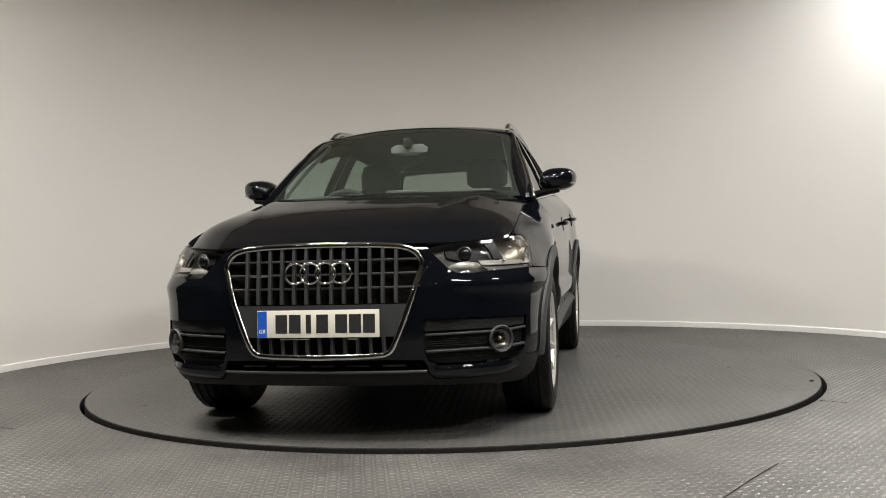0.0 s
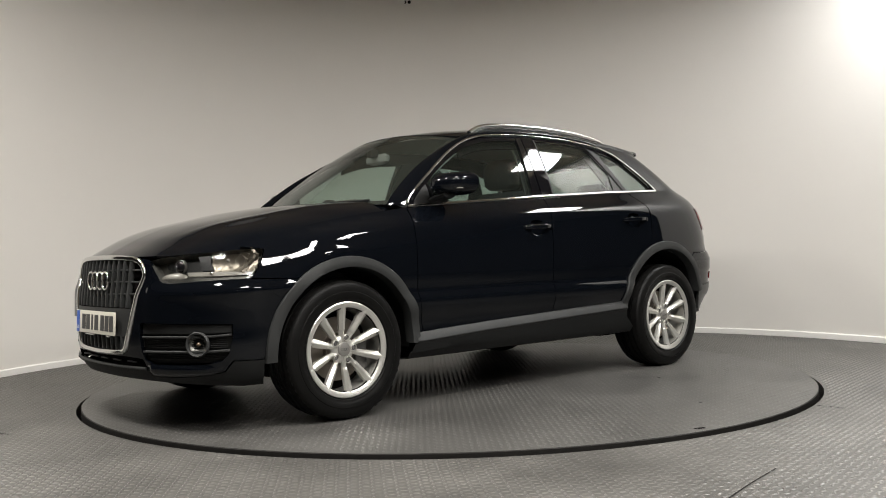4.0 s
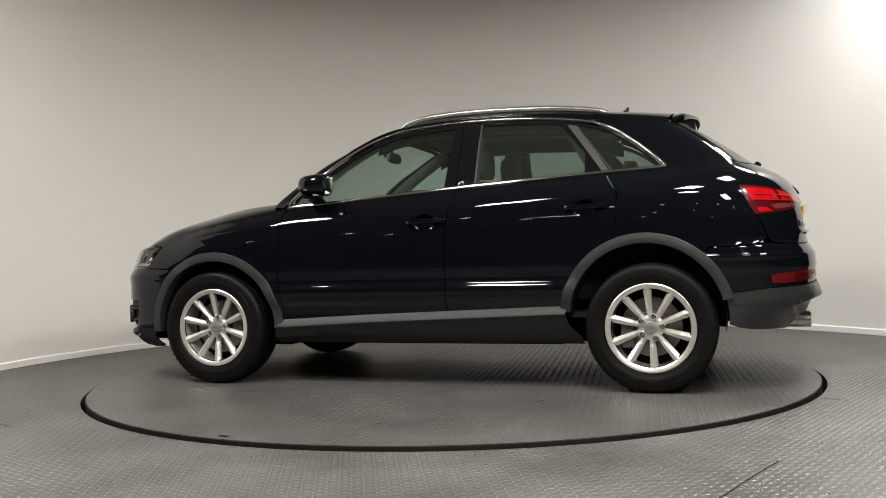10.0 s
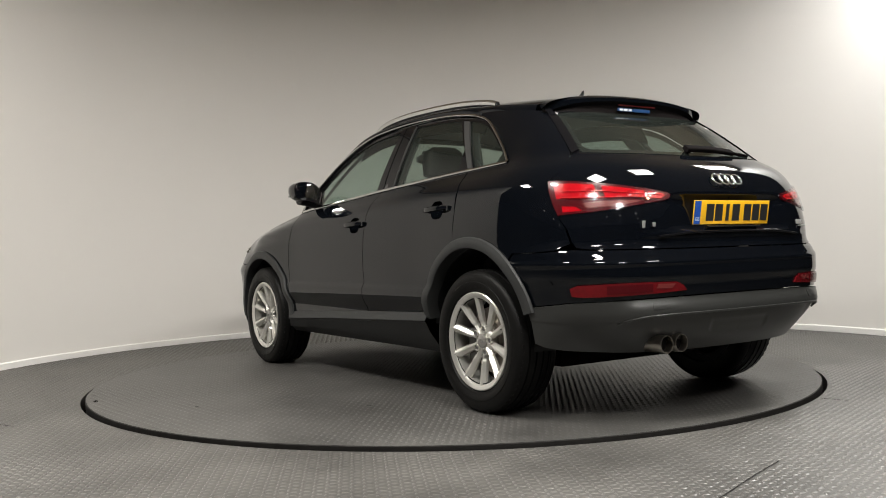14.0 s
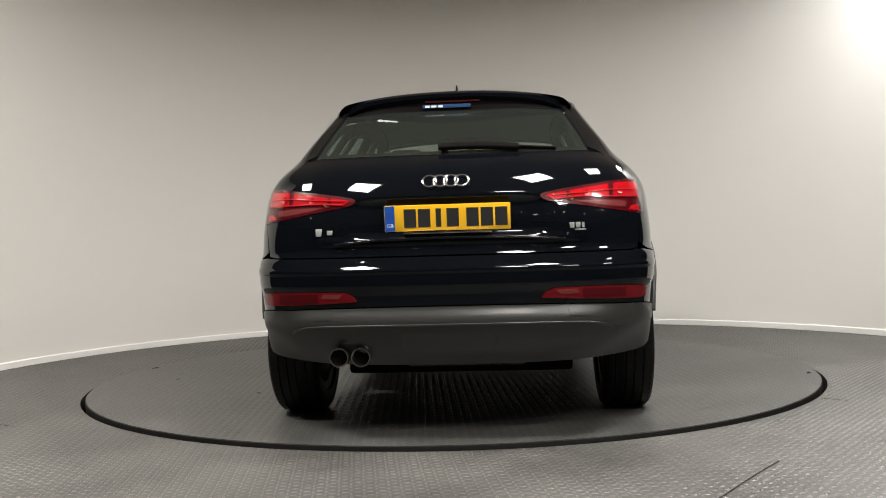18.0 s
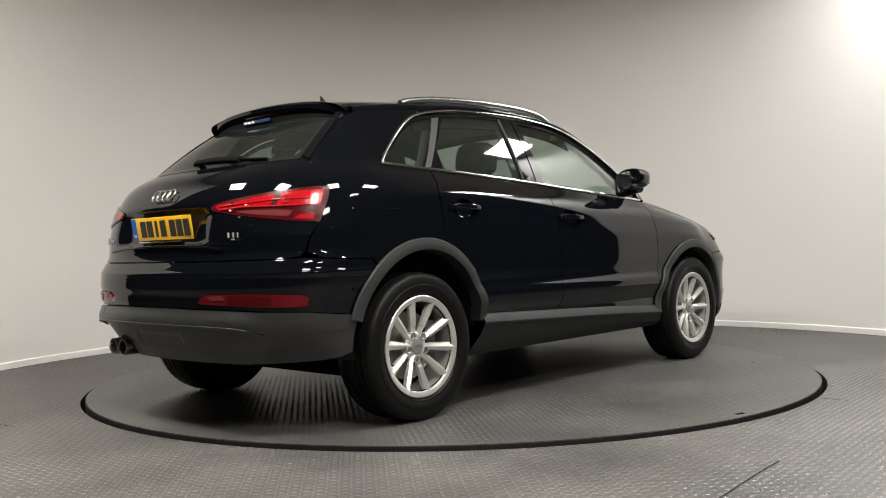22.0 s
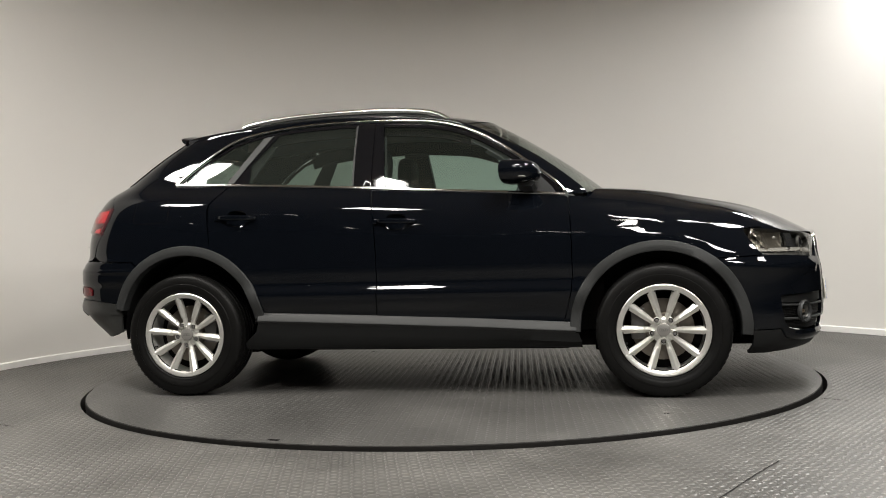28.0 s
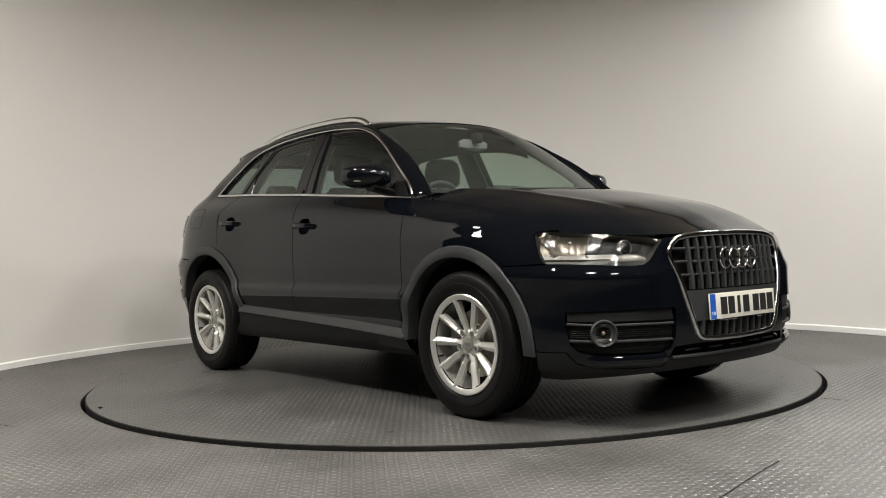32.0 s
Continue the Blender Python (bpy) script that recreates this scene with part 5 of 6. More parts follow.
def build_rear(car):
    both = (1, -1)
    edge = rear_pts((0.650, 1.192), (0.682, 1.172), (0.708, 1.150), (0.742, 1.120), (-1.768, 1.074, 0), (-1.800, 0.98, 0), (-1.838, 0.905, 0), (-1.875, 0.85, 0), (-1.893, 0.795, 0), (-1.915, 0.772, 0), (-1.96, 0.765, 0))
    gate = rear_pts((0.0, 1.186), (0.2, 1.187), (0.4, 1.188), (0.55, 1.189), (0.62, 1.190)) + edge + rear_pts((0.60, 0.763), (0.35, 0.762), (0.0, 0.762)) + middle(0.762, 1.186, -1, 30)

    def recess(p):
        a = np.abs(p[:, 1])
        dent = smooth01((0.45 - a) / 0.16) * smooth01((p[:, 2] - 0.828) / 0.035) * smooth01((1.005 - p[:, 2]) / 0.04)
        fold = 0.010 * np.exp(-((p[:, 2] - 0.822) / 0.012) ** 2) * smooth01((0.60 - a) / 0.1)
        return -0.028 * dent + fold * 0.5

    sheet("tailgate", gate, on_rear, M_PAINT, car, join=True, shape=recess, step=0.017)
    bumper = rear_pts((0.0, 0.756), (0.35, 0.756), (0.60, 0.757), (-1.96, 0.759, 0), (-1.90, 0.764, 0), (-1.83, 0.758, 0), (-1.70, 0.751, 0), (-1.61, 0.750, 0))
    bumper += [(to_s(x, z, -1), z) for x, z in arc_pts(R_ARCH, 0.446, 132, 161, 10)]
    bumper += rear_pts((-1.72, 0.522, 0), (-1.80, 0.530, 0), (-1.90, 0.541, 0), (0.68, 0.548), (0.47, 0.556), (0.2, 0.560), (0.0, 0.560)) + middle(0.560, 0.756, -1)

    def shelf(p):
        return 0.006 * np.exp(-((p[:, 2] - 0.705) / 0.012) ** 2) - 0.006 * smooth01((0.64 - p[:, 2]) / 0.03)

    sheet("rear_bumper", bumper, on_rear, M_PAINT, car, join=True, shape=shelf, step=0.018)
    grey = rear_pts((0.0, 0.555), (0.2, 0.555), (0.47, 0.551), (0.68, 0.543), (-1.90, 0.536, 0), (-1.80, 0.525, 0), (-1.72, 0.517, 0))
    grey += [(to_s(x, z, -1), z) for x, z in arc_pts(R_ARCH, 0.418, 163, 170, 4)]
    grey += rear_pts((-1.80, 0.455, 0), (-1.88, 0.452, 0), (0.73, 0.450), (0.69, 0.453), (0.655, 0.461), (0.61, 0.474), (0.56, 0.483), (0.45, 0.487), (0.25, 0.488), (0.0, 0.488)) + middle(0.488, 0.555, -1, 8)
    low = rear_pts((0.0, 0.502), (0.25, 0.502), (0.45, 0.501), (0.56, 0.497), (0.62, 0.486), (0.66, 0.476), (0.70, 0.468), (0.74, 0.464), (-1.88, 0.464, 0), (-1.80, 0.467, 0))
    low += [(to_s(x, z, -1), z) for x, z in arc_pts(R_ARCH, 0.418, 168.5, 184, 6)]
    low += rear_pts((-1.745, 0.338, 0), (-1.80, 0.326, 0), (0.69, 0.318), (0.60, 0.312), (0.52, 0.309), (0.30, 0.308), (0.0, 0.308)) + middle(0.308, 0.502, -1, 16)

    def ledge(p):
        a, z = np.abs(p[:, 1]), p[:, 2]
        swell = 0.027 * smooth01((0.562 - z) / 0.075) * smooth01((0.76 - a) / 0.20)
        return swell * (1 - smooth01((0.487 - z) / 0.05))

    def hollow(p):
        z = p[:, 2]
        panel = smooth01((z - 0.375) / 0.02) * smooth01((0.440 - z) / 0.02) * smooth01((0.235 - np.abs(p[:, 1] + 0.03)) / 0.03)
        return -0.0025 - 0.012 * smooth01((z - 0.34) / 0.12) * smooth01((0.70 - np.abs(p[:, 1])) / 0.12) - 0.004 * panel

    lower = sheet("lower_bumper", grey, on_rear, M_BUMPER, car, join=True, shape=ledge, step=0.012, push=0.001, label="unpainted grey plastic bumper")[0]
    sheet("bumper_field", low, on_rear, M_BUMPER, lower, join=True, shape=hollow, step=0.02, label="lower field of the bumper, sunk in the middle")
    for sg in both:
        # bead along the lower edge of the swelling
        P = np.array(bend(rear_pts((0.668, 0.446), (0.645, 0.462), (0.61, 0.474), (0.56, 0.4825), (0.45, 0.4865), (0.25, 0.4875), (0.0, 0.4875)), 8))
        p, n = normals_of(on_rear, P)
        m = np.array([1, sg, 1])
        bm = bmesh.new()
        sweep(bm, (p + n * (ledge(p) + 0.001)[:, None]) * m, n * m, rounded(0.009, 0.010))
        part("bumper_bead", bm, M_BUMPER, lower)
        sheet("bumper_cover", rear_pts((0.475, 0.535), (0.545, 0.533), (0.545, 0.500), (0.475, 0.502)), on_rear, M_BUMPER, lower, sides=(sg,), push=0.0025, thick=0.004, step=0.02, shape=ledge, label="small square grey cover")
    # reflectors
    refl = rear_pts((0.372, 0.580), (0.388, 0.602), (0.425, 0.618), (0.60, 0.620), (0.72, 0.617), (-1.93, 0.612, 0), (-1.90, 0.600, 0), (-1.905, 0.566, 0), (-1.95, 0.562, 0), (0.65, 0.566), (0.50, 0.573))
    for sg in both:
        ob = sheet("rear_reflector", refl, on_rear, M_RED_DIM, car, sides=(sg,), push=0.001, thick=0.012, step=0.02, label="long red bumper reflector")[0]
        sheet("clear_cell", rear_pts((0.43, 0.611), (0.515, 0.612), (0.525, 0.594), (0.45, 0.592)), on_rear, M_SMOKE, ob, sides=(sg,), push=0.003, thick=0.006, step=0.02)
        sheet("red_cell", rear_pts((0.54, 0.613), (0.72, 0.609), (0.72, 0.573), (0.54, 0.578)), on_rear, M_RED_DARK, ob, sides=(sg,), push=0.003, thick=0.006, step=0.02)
    # tail lamps
    lamp = rear_pts((-1.758, 1.066, 0), (-1.80, 1.066, 0), (-1.86, 1.060, 0), (0.645, 1.046), (0.57, 1.034), (0.47, 1.018), (0.392, 1.003), (0.378, 0.992), (0.392, 0.976), (0.42, 0.968), (0.54, 0.950), (0.64, 0.935), (0.734, 0.922), (-1.856, 0.916, 0), (-1.832, 0.913, 0), (-1.805, 0.96, 0), (-1.775, 1.02, 0))
    for sg in both:
        ob = sheet("tail_lamp", lamp, on_rear, M_RED_DARK, car, sides=(sg,), push=0.002, thick=0.02, step=0.022, label="wedge-shaped red tail lamp")[0]
        m = np.array([1, sg, 1])

        def cell(name, loop, material, push, label=""):
            return sheet(name, rear_pts(*loop), on_rear, material, ob, sides=(sg,), push=push, thick=0.006, step=0.02, label=label)

        cell("clear_strip", ((0.52, 0.968), (0.60, 0.970), (0.70, 0.969), (0.745, 0.962), (0.735, 0.940), (0.66, 0.946), (0.58, 0.956)), M_SMOKE, 0.003, "milky reversing strip")
        cell("red_block", ((-1.842, 0.952, 0), (0.768, 0.948), (0.752, 0.930), (-1.850, 0.926, 0)), M_RED, 0.003, "bright red cell")
        cell("red_block", ((-1.785, 1.052, 0), (-1.85, 1.050, 0), (0.69, 1.042), (0.685, 0.985), (0.745, 0.980), (-1.815, 0.985, 0)), M_RED, 0.003, "bright red cell")
        cell("red_block", ((0.665, 1.038), (0.58, 1.024), (0.50, 1.010), (0.505, 0.984), (0.665, 0.984)), M_RED, 0.003, "bright red cell")
        cell("red_block", ((0.485, 1.008), (0.415, 0.997), (0.405, 0.990), (0.425, 0.980), (0.488, 0.976)), M_RED, 0.003, "bright red cell")
        # light guides that run along the wedge, and the bulb's bright cup
        for z0, z1 in ((1.000, 1.012), (0.984, 0.984)):
            P = np.array(bend(rear_pts((0.43, z0 - 0.008), (0.55, z0), (0.68, z1), (-1.83, z1 + 0.004, 0)), 8))
            p, n = normals_of(on_rear, P)
            bm = bmesh.new()
            sweep(bm, (p + n * 0.0045) * m, n * m, rounded(0.006, 0.005))
            part("light_guide", bm, M_RED_PALE, ob, "bright red light guide")
        for y, z, r in ((0.50, 0.978, 0.012), (0.57, 0.998, 0.016), (0.71, 1.010, 0.018)):
            bm = bmesh.new()
            p, n = normals_of(on_rear, np.array(rear_pts((y, z))))
            at = Matrix.Translation(Vector((p[0] + n[0] * 0.005) * m)) @ Vector(n[0] * m).to_track_quat("Z", "Y").to_matrix().to_4x4()
            lathe(bm, [(r, 0.0), (r * 0.96, 0.002), (r * 0.6, -0.001), (0.0005, -0.003)], 20, at)
            part("reflector_cup", bm, M_CUP if r < 0.015 else M_RED_PALE, ob)
        lens = sheet("lens", lamp, on_rear, M_CLEAR, ob, sides=(sg,), push=0.009, thick=0.010, step=0.022, label="clear outer lens")[0]
        lens.visible_shadow = False
    # rear window, its black border and side fins
    glass_half = ((0.0, 1.196), (0.3, 1.197), (0.50, 1.199), (0.600, 1.203), (0.606, 1.22), (0.570, 1.30), (0.534, 1.38), (0.520, 1.412), (0.48, 1.425), (0.30, 1.436), (0.0, 1.442))
    gl = rear_pts(*glass_half) + middle(1.442, 1.196, -1, 20)
    back = rear_pts((0.0, 1.190), (0.3, 1.191), (0.60, 1.194), (0.645, 1.200), (0.597, 1.30), (0.550, 1.400), (0.535, 1.43), (0.3, 1.448), (0.0, 1.452))
    hole = rear_pts((0.0, 1.215), (0.3, 1.216), (0.555, 1.220), (0.572, 1.235), (0.540, 1.31), (0.506, 1.385), (0.48, 1.405), (0.30, 1.416), (0.0, 1.422))
    sheet("rear_window_border", back + middle(1.452, 1.422, -1, 5) + hole[::-1] + middle(1.215, 1.190, -1, 5), on_rear, M_GLOSS, car, join=True, push=-0.006, thick=0.004, label="black rear window border")
    win = sheet("rear_window", gl, on_rear, M_GLASS_REAR, car, join=True, push=-0.003, thick=0.003, step=0.04, label="dark green-tinted rear window")[0]
    win.visible_shadow = False
    bm = bmesh.new()
    box(bm, 0, 0, 0, 0.004, 0.225, 0.016, Matrix.Translation((-1.5235, 0.028, 1.455)) @ pose(0, 0, 0, 0, -6, 0), bevel=0.001)
    sticker = part("sticker", bm, M_STICKER, win, "blue and white sticker under the spoiler")
    for y, w in ((0.118, 0.022), (0.088, 0.026), (0.056, 0.022)):
        bm = bmesh.new()
        box(bm, -0.0024, y - 0.028, 0.0, 0.0012, w, 0.010, Matrix.Translation((-1.5235, 0.028, 1.455)) @ pose(0, 0, 0, 0, -6, 0))
        part("printed_bar", bm, M_WHITE, sticker, smooth=False)
    # roof spoiler
    rows = []
    ys = 0.556 * np.sin(np.linspace(-math.pi / 2, math.pi / 2, 49))
    for y in ys:
        a = abs(y) / 0.556
        ze = float(on_roof(np.array([[-1.40, y]]))[0, 2])
        xt = -1.545 + 0.085 * a ** 2 + 0.035 * a ** 9
        zt = 1.512 - 0.032 * a ** 2.2 - 0.016 * a ** 9
        sag = 0.006
        xb = float(front_x(min(abs(y), 0.53), 1.43, -1))
        v = y * (1 - 0.045 * a ** 2)
        row = [(-1.418, y, ze - 0.004), (-1.46, y, ze + (zt - ze) * 0.30 + sag), (-1.50 + 0.03 * a, y, ze + (zt - ze) * 0.62 + sag), (xt + 0.010, v, zt + 0.004), (xt, v, zt - 0.002), (xt + 0.002, v, zt - 0.018 - 0.022 * a ** 5), (xt + 0.03 - 0.014 * a ** 5, v, zt - 0.034 - 0.018 * a ** 5), (xb + 0.012, v, 1.430), (xb + 0.05, v, 1.445)]
        # the ends close in a round
        shut = math.sqrt(1 - 0.92 * min(1.0, max(0.0, (a - 0.90) / 0.10)) ** 2)
        rows.append(row[:1] + [(-1.418 + (px + 1.418) * shut, py, ze - 0.03 + (pz - ze + 0.03) * shut) for px, py, pz in row[1:7]] + row[7:])
    bm = bmesh.new()
    loft(bm, [r[:6] for r in rows])
    sp = part("roof_spoiler", bm, M_PAINT, car)
    bm = bmesh.new()
    loft(bm, [r[5:] + r[:1] for r in rows], caps=True)
    part("spoiler_underside", bm, M_MATT_BLACK, sp, "matt black underside")
    bm = bmesh.new()
    box(bm, -1.517, 0, 1.480, 0.006, 0.26, 0.012, bevel=0.003)
    part("brake_light", bm, M_SMOKE, sp, "slim dark brake light")
    for sg in both:
        fin = rear_pts((0.648, 1.196), (0.602, 1.30), (0.555, 1.400), (0.530, 1.45), (0.505, 1.45), (0.530, 1.385), (0.568, 1.30), (0.604, 1.215))
        sheet("window_fin", fin, on_rear, M_GLOSS, car, sides=(sg,), push=0.004, thick=0.02, step=0.03, label="gloss black fin beside the rear window")
    # wiper
    bm = bmesh.new()
    pts = [(float(front_x(abs(y), 1.215, -1)) - 0.022, y, z) for y, z in ((0.045, 1.226), (-0.05, 1.228), (-0.13, 1.227), (-0.22, 1.223), (-0.30, 1.217))]
    sweep(bm, pts, [(-0.6, 0, 0.8)] * 5, rounded(0.036, 0.022))
    wp = part("rear_wiper", bm, M_MATT_BLACK, car)
    bm = bmesh.new()
    pts = [(float(front_x(abs(y), 1.21, -1)) - 0.010, y, z) for y, z in ((-0.02, 1.228), (-0.15, 1.226), (-0.28, 1.218), (-0.40, 1.211), (-0.46, 1.208))]
    sweep(bm, pts, [(-0.6, 0, 0.8)] * 5, rounded(0.010, 0.016))
    part("blade", bm, M_MATT_BLACK, wp)
    bm = bmesh.new()
    bmesh.ops.create_uvsphere(bm, u_segments=16, v_segments=10, radius=0.018, matrix=Matrix.Translation((float(front_x(0.02, 1.212, -1)) - 0.008, 0.02, 1.220)))
    part("wiper_boss", bm, M_MATT_BLACK, wp)
    # emblem, badges, plate, handle strip
    for k in range(4):
        bm = bmesh.new()
        y = (k - 1.5) * -0.044 + 0.004
        ring_mesh(bm, 0.0285, 0.0034, pose(float(front_x(0, 1.062, -1)) - 0.010 - 0.0015 * (k % 2), y, 1.066, 0, -56, 0))
        part("emblem_ring", bm, M_CHROME, car, "bright chrome ring")
    for y, w, z, h in ((0.535, 0.032, 0.866, 0.030), (0.488, 0.026, 0.864, 0.018), (-0.505, 0.020, 0.868, 0.022), (-0.530, 0.020, 0.868, 0.022), (-0.552, 0.010, 0.868, 0.022), (-0.525, 0.075, 0.850, 0.006)):
        bm = bmesh.new()
        yaw = 18 if y > 0 else -18
        box(bm, 0, 0, 0, 0.004, w, h, Matrix.Translation((float(front_x(abs(y), z, -1)) - 0.003, y, z)) @ pose(0, 0, 0, 0, 0, yaw), bevel=0.0015)
        part("badge_bar", bm, M_BADGE, car, "small bright badge as a plain bar")
    plate(car, "rear_plate", (-2.090, 0.0, 0.914), 0.515, 0.108, M_PLATE_Y, -1, -9.0)
    strip("gate_strip", rear_pts((0.47, 0.812), (0.3, 0.826), (0.0, 0.831)), on_rear, rounded(0.010, 0.010), M_GLOSS, car, lift=0.010, mirror_join=True)
    bm = bmesh.new()
    box(bm, -2.100, 0, 0.853, 0.012, 0.36, 0.006, bevel=0.002)
    part("plate_lamp_strip", bm, M_CHROME, car, "thin bright strip under the plate")
    # twin tailpipes
    for y in (0.461, 0.370):
        base = pose(-2.098, y, 0.350, 0, -90, 0)
        bm = bmesh.new()
        lathe(bm, [(0.0005, -0.10), (0.034, -0.10), (0.034, 0.0), (0.0355, 0.006), (0.039, 0.006), (0.040, 0.0), (0.040, -0.03), (0.037, -0.24)], 32, base)
        part("tailpipe", bm, M_PIPE, car, "round steel tailpipe")
        # matt black disc a little way inside the pipe
        bm = bmesh.new()
        bmesh.ops.create_circle(bm, cap_ends=True, segments=24, radius=0.0335, matrix=base @ pose(0, 0, -0.03))
        part("pipe_disc", bm, M_MATT_BLACK, car, smooth=False)


def build_wheel(car, x, y, sg):
    """One wheel: tyre, rim, ten spokes in facets, bolts, cap and brake behind it."""
    base = Matrix.Translation((x, y * sg, 0.341)) @ pose(0, 0, 0, -90 * sg, 0, 0)

    R, w = 0.341, 0.112
    bm = bmesh.new()
    prof = [(0.200, -w * 0.85), (0.236, -w * 0.90), (0.245, -w), (0.29, -w * 1.04), (0.322, -w * 0.98), (0.337, -w * 0.84), (R - 0.001, -w * 0.60)]
    for a in (-0.56, -0.50, -0.20, -0.14, 0.14, 0.20, 0.50, 0.56):
        deep = a in (-0.50, -0.20, 0.14, 0.50)
        prof += [(R, w * (a - 0.015)), (R - 0.008, w * (a + 0.005))] if deep else [(R - 0.008, w * (a - 0.005)), (R, w * (a + 0.015))]
    prof += [(R - 0.001, w * 0.60), (0.337, w * 0.84), (0.326, w * 0.965), (0.318, w * 1.0), (0.300, w * 1.035), (0.285, w * 1.03), (0.283, w * 1.05), (0.262, w * 1.045), (0.258, w * 1.02), (0.245, w), (0.236, w * 0.90), (0.200, w * 0.85)]
    lathe(bm, prof, 72, base)
    wheel = part("wheel", bm, M_TYRE, car, "black tyre on a silver ten-spoke alloy rim")
    # sidewall blocks at the shoulder
    bm = bmesh.new()
    for k in range(60):
        m = base @ pose(0, 0, 0, 0, 0, k * 6)
        box(bm, 0.3325, 0, w * 0.81, 0.010, 0.016, 0.012, m)
    tagged(part("tread_blocks", bm, M_TYRE, wheel, smooth=False), kind="stuff")
    o = w
    bm = bmesh.new()
    lathe(bm, [(0.2335, o * 0.90), (0.2345, o * 0.96), (0.230, o * 0.985), (0.2150, o * 0.955), (0.2060, o * 0.90), (0.2050, o * 0.78), (0.205, o * 0.4), (0.205, -o * 0.8)], 72, base)
    part("rim", bm, M_ALLOY, wheel, "silver rim flange")
    bm = bmesh.new()
    lathe(bm, [(0.206, -o * 0.3), (0.10, -o * 0.35), (0.06, o * 0.1), (0.0005, o * 0.1)], 48, base)
    part("backplate", bm, M_MATT_BLACK, wheel)
    bm = bmesh.new()
    lathe(bm, [(0.158, o * 0.02), (0.158, o * 0.12), (0.085, o * 0.12), (0.080, o * 0.30), (0.0005, o * 0.30)], 48, base)
    part("brake_disc", bm, M_DISC, wheel, "worn iron brake disc")
    bm = bmesh.new()
    box(bm, -0.125 if x > 0 else 0.125, 0.03, o * 0.15, 0.07, 0.16, 0.05, base, bevel=0.012)
    part("brake_caliper", bm, M_ALLOY_IN, wheel)
    # hub dish
    bm = bmesh.new()
    lathe(bm, [(0.066, o * 0.30), (0.068, o * 0.50), (0.062, o * 0.58), (0.050, o * 0.62), (0.034, o * 0.62), (0.0005, o * 0.62)], 40, base)
    part("hub", bm, M_ALLOY, wheel)
    spoke_me = None
    turn = 22 if sg > 0 else 35 if x > 0 else 30
    for k in range(10):
        if spoke_me is None:
            bm = bmesh.new()
            rows = []
            # a low shoulder at the hub, a ridge towards one side, a blunt tip that laps over the flange
            for r, hw, zt, rz in ((0.036, 0.0115, 0.63, 0.10), (0.066, 0.0125, 0.66, 0.16), (0.088, 0.0135, 0.685, 0.20), (0.098, 0.0150, 0.735, 0.22), (0.140, 0.0170, 0.80, 0.24), (0.180, 0.0190, 0.865, 0.24), (0.212, 0.0205, 0.935, 0.20), (0.2235, 0.0195, 0.975, 0.14), (0.2285, 0.0140, 0.985, 0.06)):
                z = o * zt
                rows.append([(r, -hw * 1.12, z - o * rz), (r, -hw, z - 0.009), (r, -hw * 0.20, z + 0.001), (r, hw * 0.12, z + 0.001), (r, hw, z - 0.013), (r, hw * 1.12, z - o * rz)])
            loft(bm, rows, closed=True, caps=True)
            ob = part("spoke", bm, M_ALLOY, wheel, "faceted silver spoke", smooth=False)
            spoke_me = ob.data
        else:
            ob = finish_shared("spoke", spoke_me, wheel, "faceted silver spoke")
        ob.matrix_basis = base @ pose(0, 0, 0, 0, 0, k * 36 + turn)
    for k in range(5):
        m = base @ pose(0, 0, 0, 0, 0, k * 72 + turn + 18) @ Matrix.Translation((0.057, 0, o * 0.62))
        bm = bmesh.new()
        lathe(bm, [(0.0175, -0.01), (0.0172, 0.009), (0.0150, 0.010), (0.0140, 0.004), (0.0138, -0.008)], 22, m)
        socket = part("bolt_socket", bm, M_ALLOY, wheel, "bright ring round a wheel bolt")
        # disc coloured black for the shade down in the bolt pocket
        bm = bmesh.new()
        bmesh.ops.create_circle(bm, cap_ends=True, segments=22, radius=0.0139, matrix=m @ pose(0, 0, -0.001))
        part("socket_floor", bm, M_MATT_BLACK, socket, smooth=False)
        bm = bmesh.new()
        lathe(bm, [(0.0100, -0.002), (0.0100, 0.0055), (0.0088, 0.0065), (0.0005, 0.0065)], 6, m)
        part("wheel_bolt", bm, M_ALLOY_IN, wheel, "recessed wheel bolt")
    bm = bmesh.new()
    lathe(bm, [(0.034, o * 0.60), (0.0335, o * 0.70), (0.030, o * 0.715), (0.0005, o * 0.72)], 32, base)
    part("centre_cap", bm, M_CAP, wheel, "grey cap with small rings")
    for k in range(4):
        bm = bmesh.new()
        ring_mesh(bm, 0.0062, 0.0010, base @ pose((k - 1.5) * 0.0095, 0, o * 0.722), 16, 6)
        part("cap_ring", bm, M_ALLOY_IN, wheel)
    bm = bmesh.new()
    lathe(bm, [(0.0045, 0.0), (0.0045, 0.03), (0.003, 0.033), (0.0005, 0.033)], 10, base @ pose(0, 0, 0, 0, 0, 200) @ Matrix.Translation((0.195, 0, o * 0.62)))
    part("valve", bm, M_BLACK, wheel)


def finish_shared(name, me, parent, label=""):
    ob = new(name, me)
    ob.parent = parent
    return tagged(ob, label)


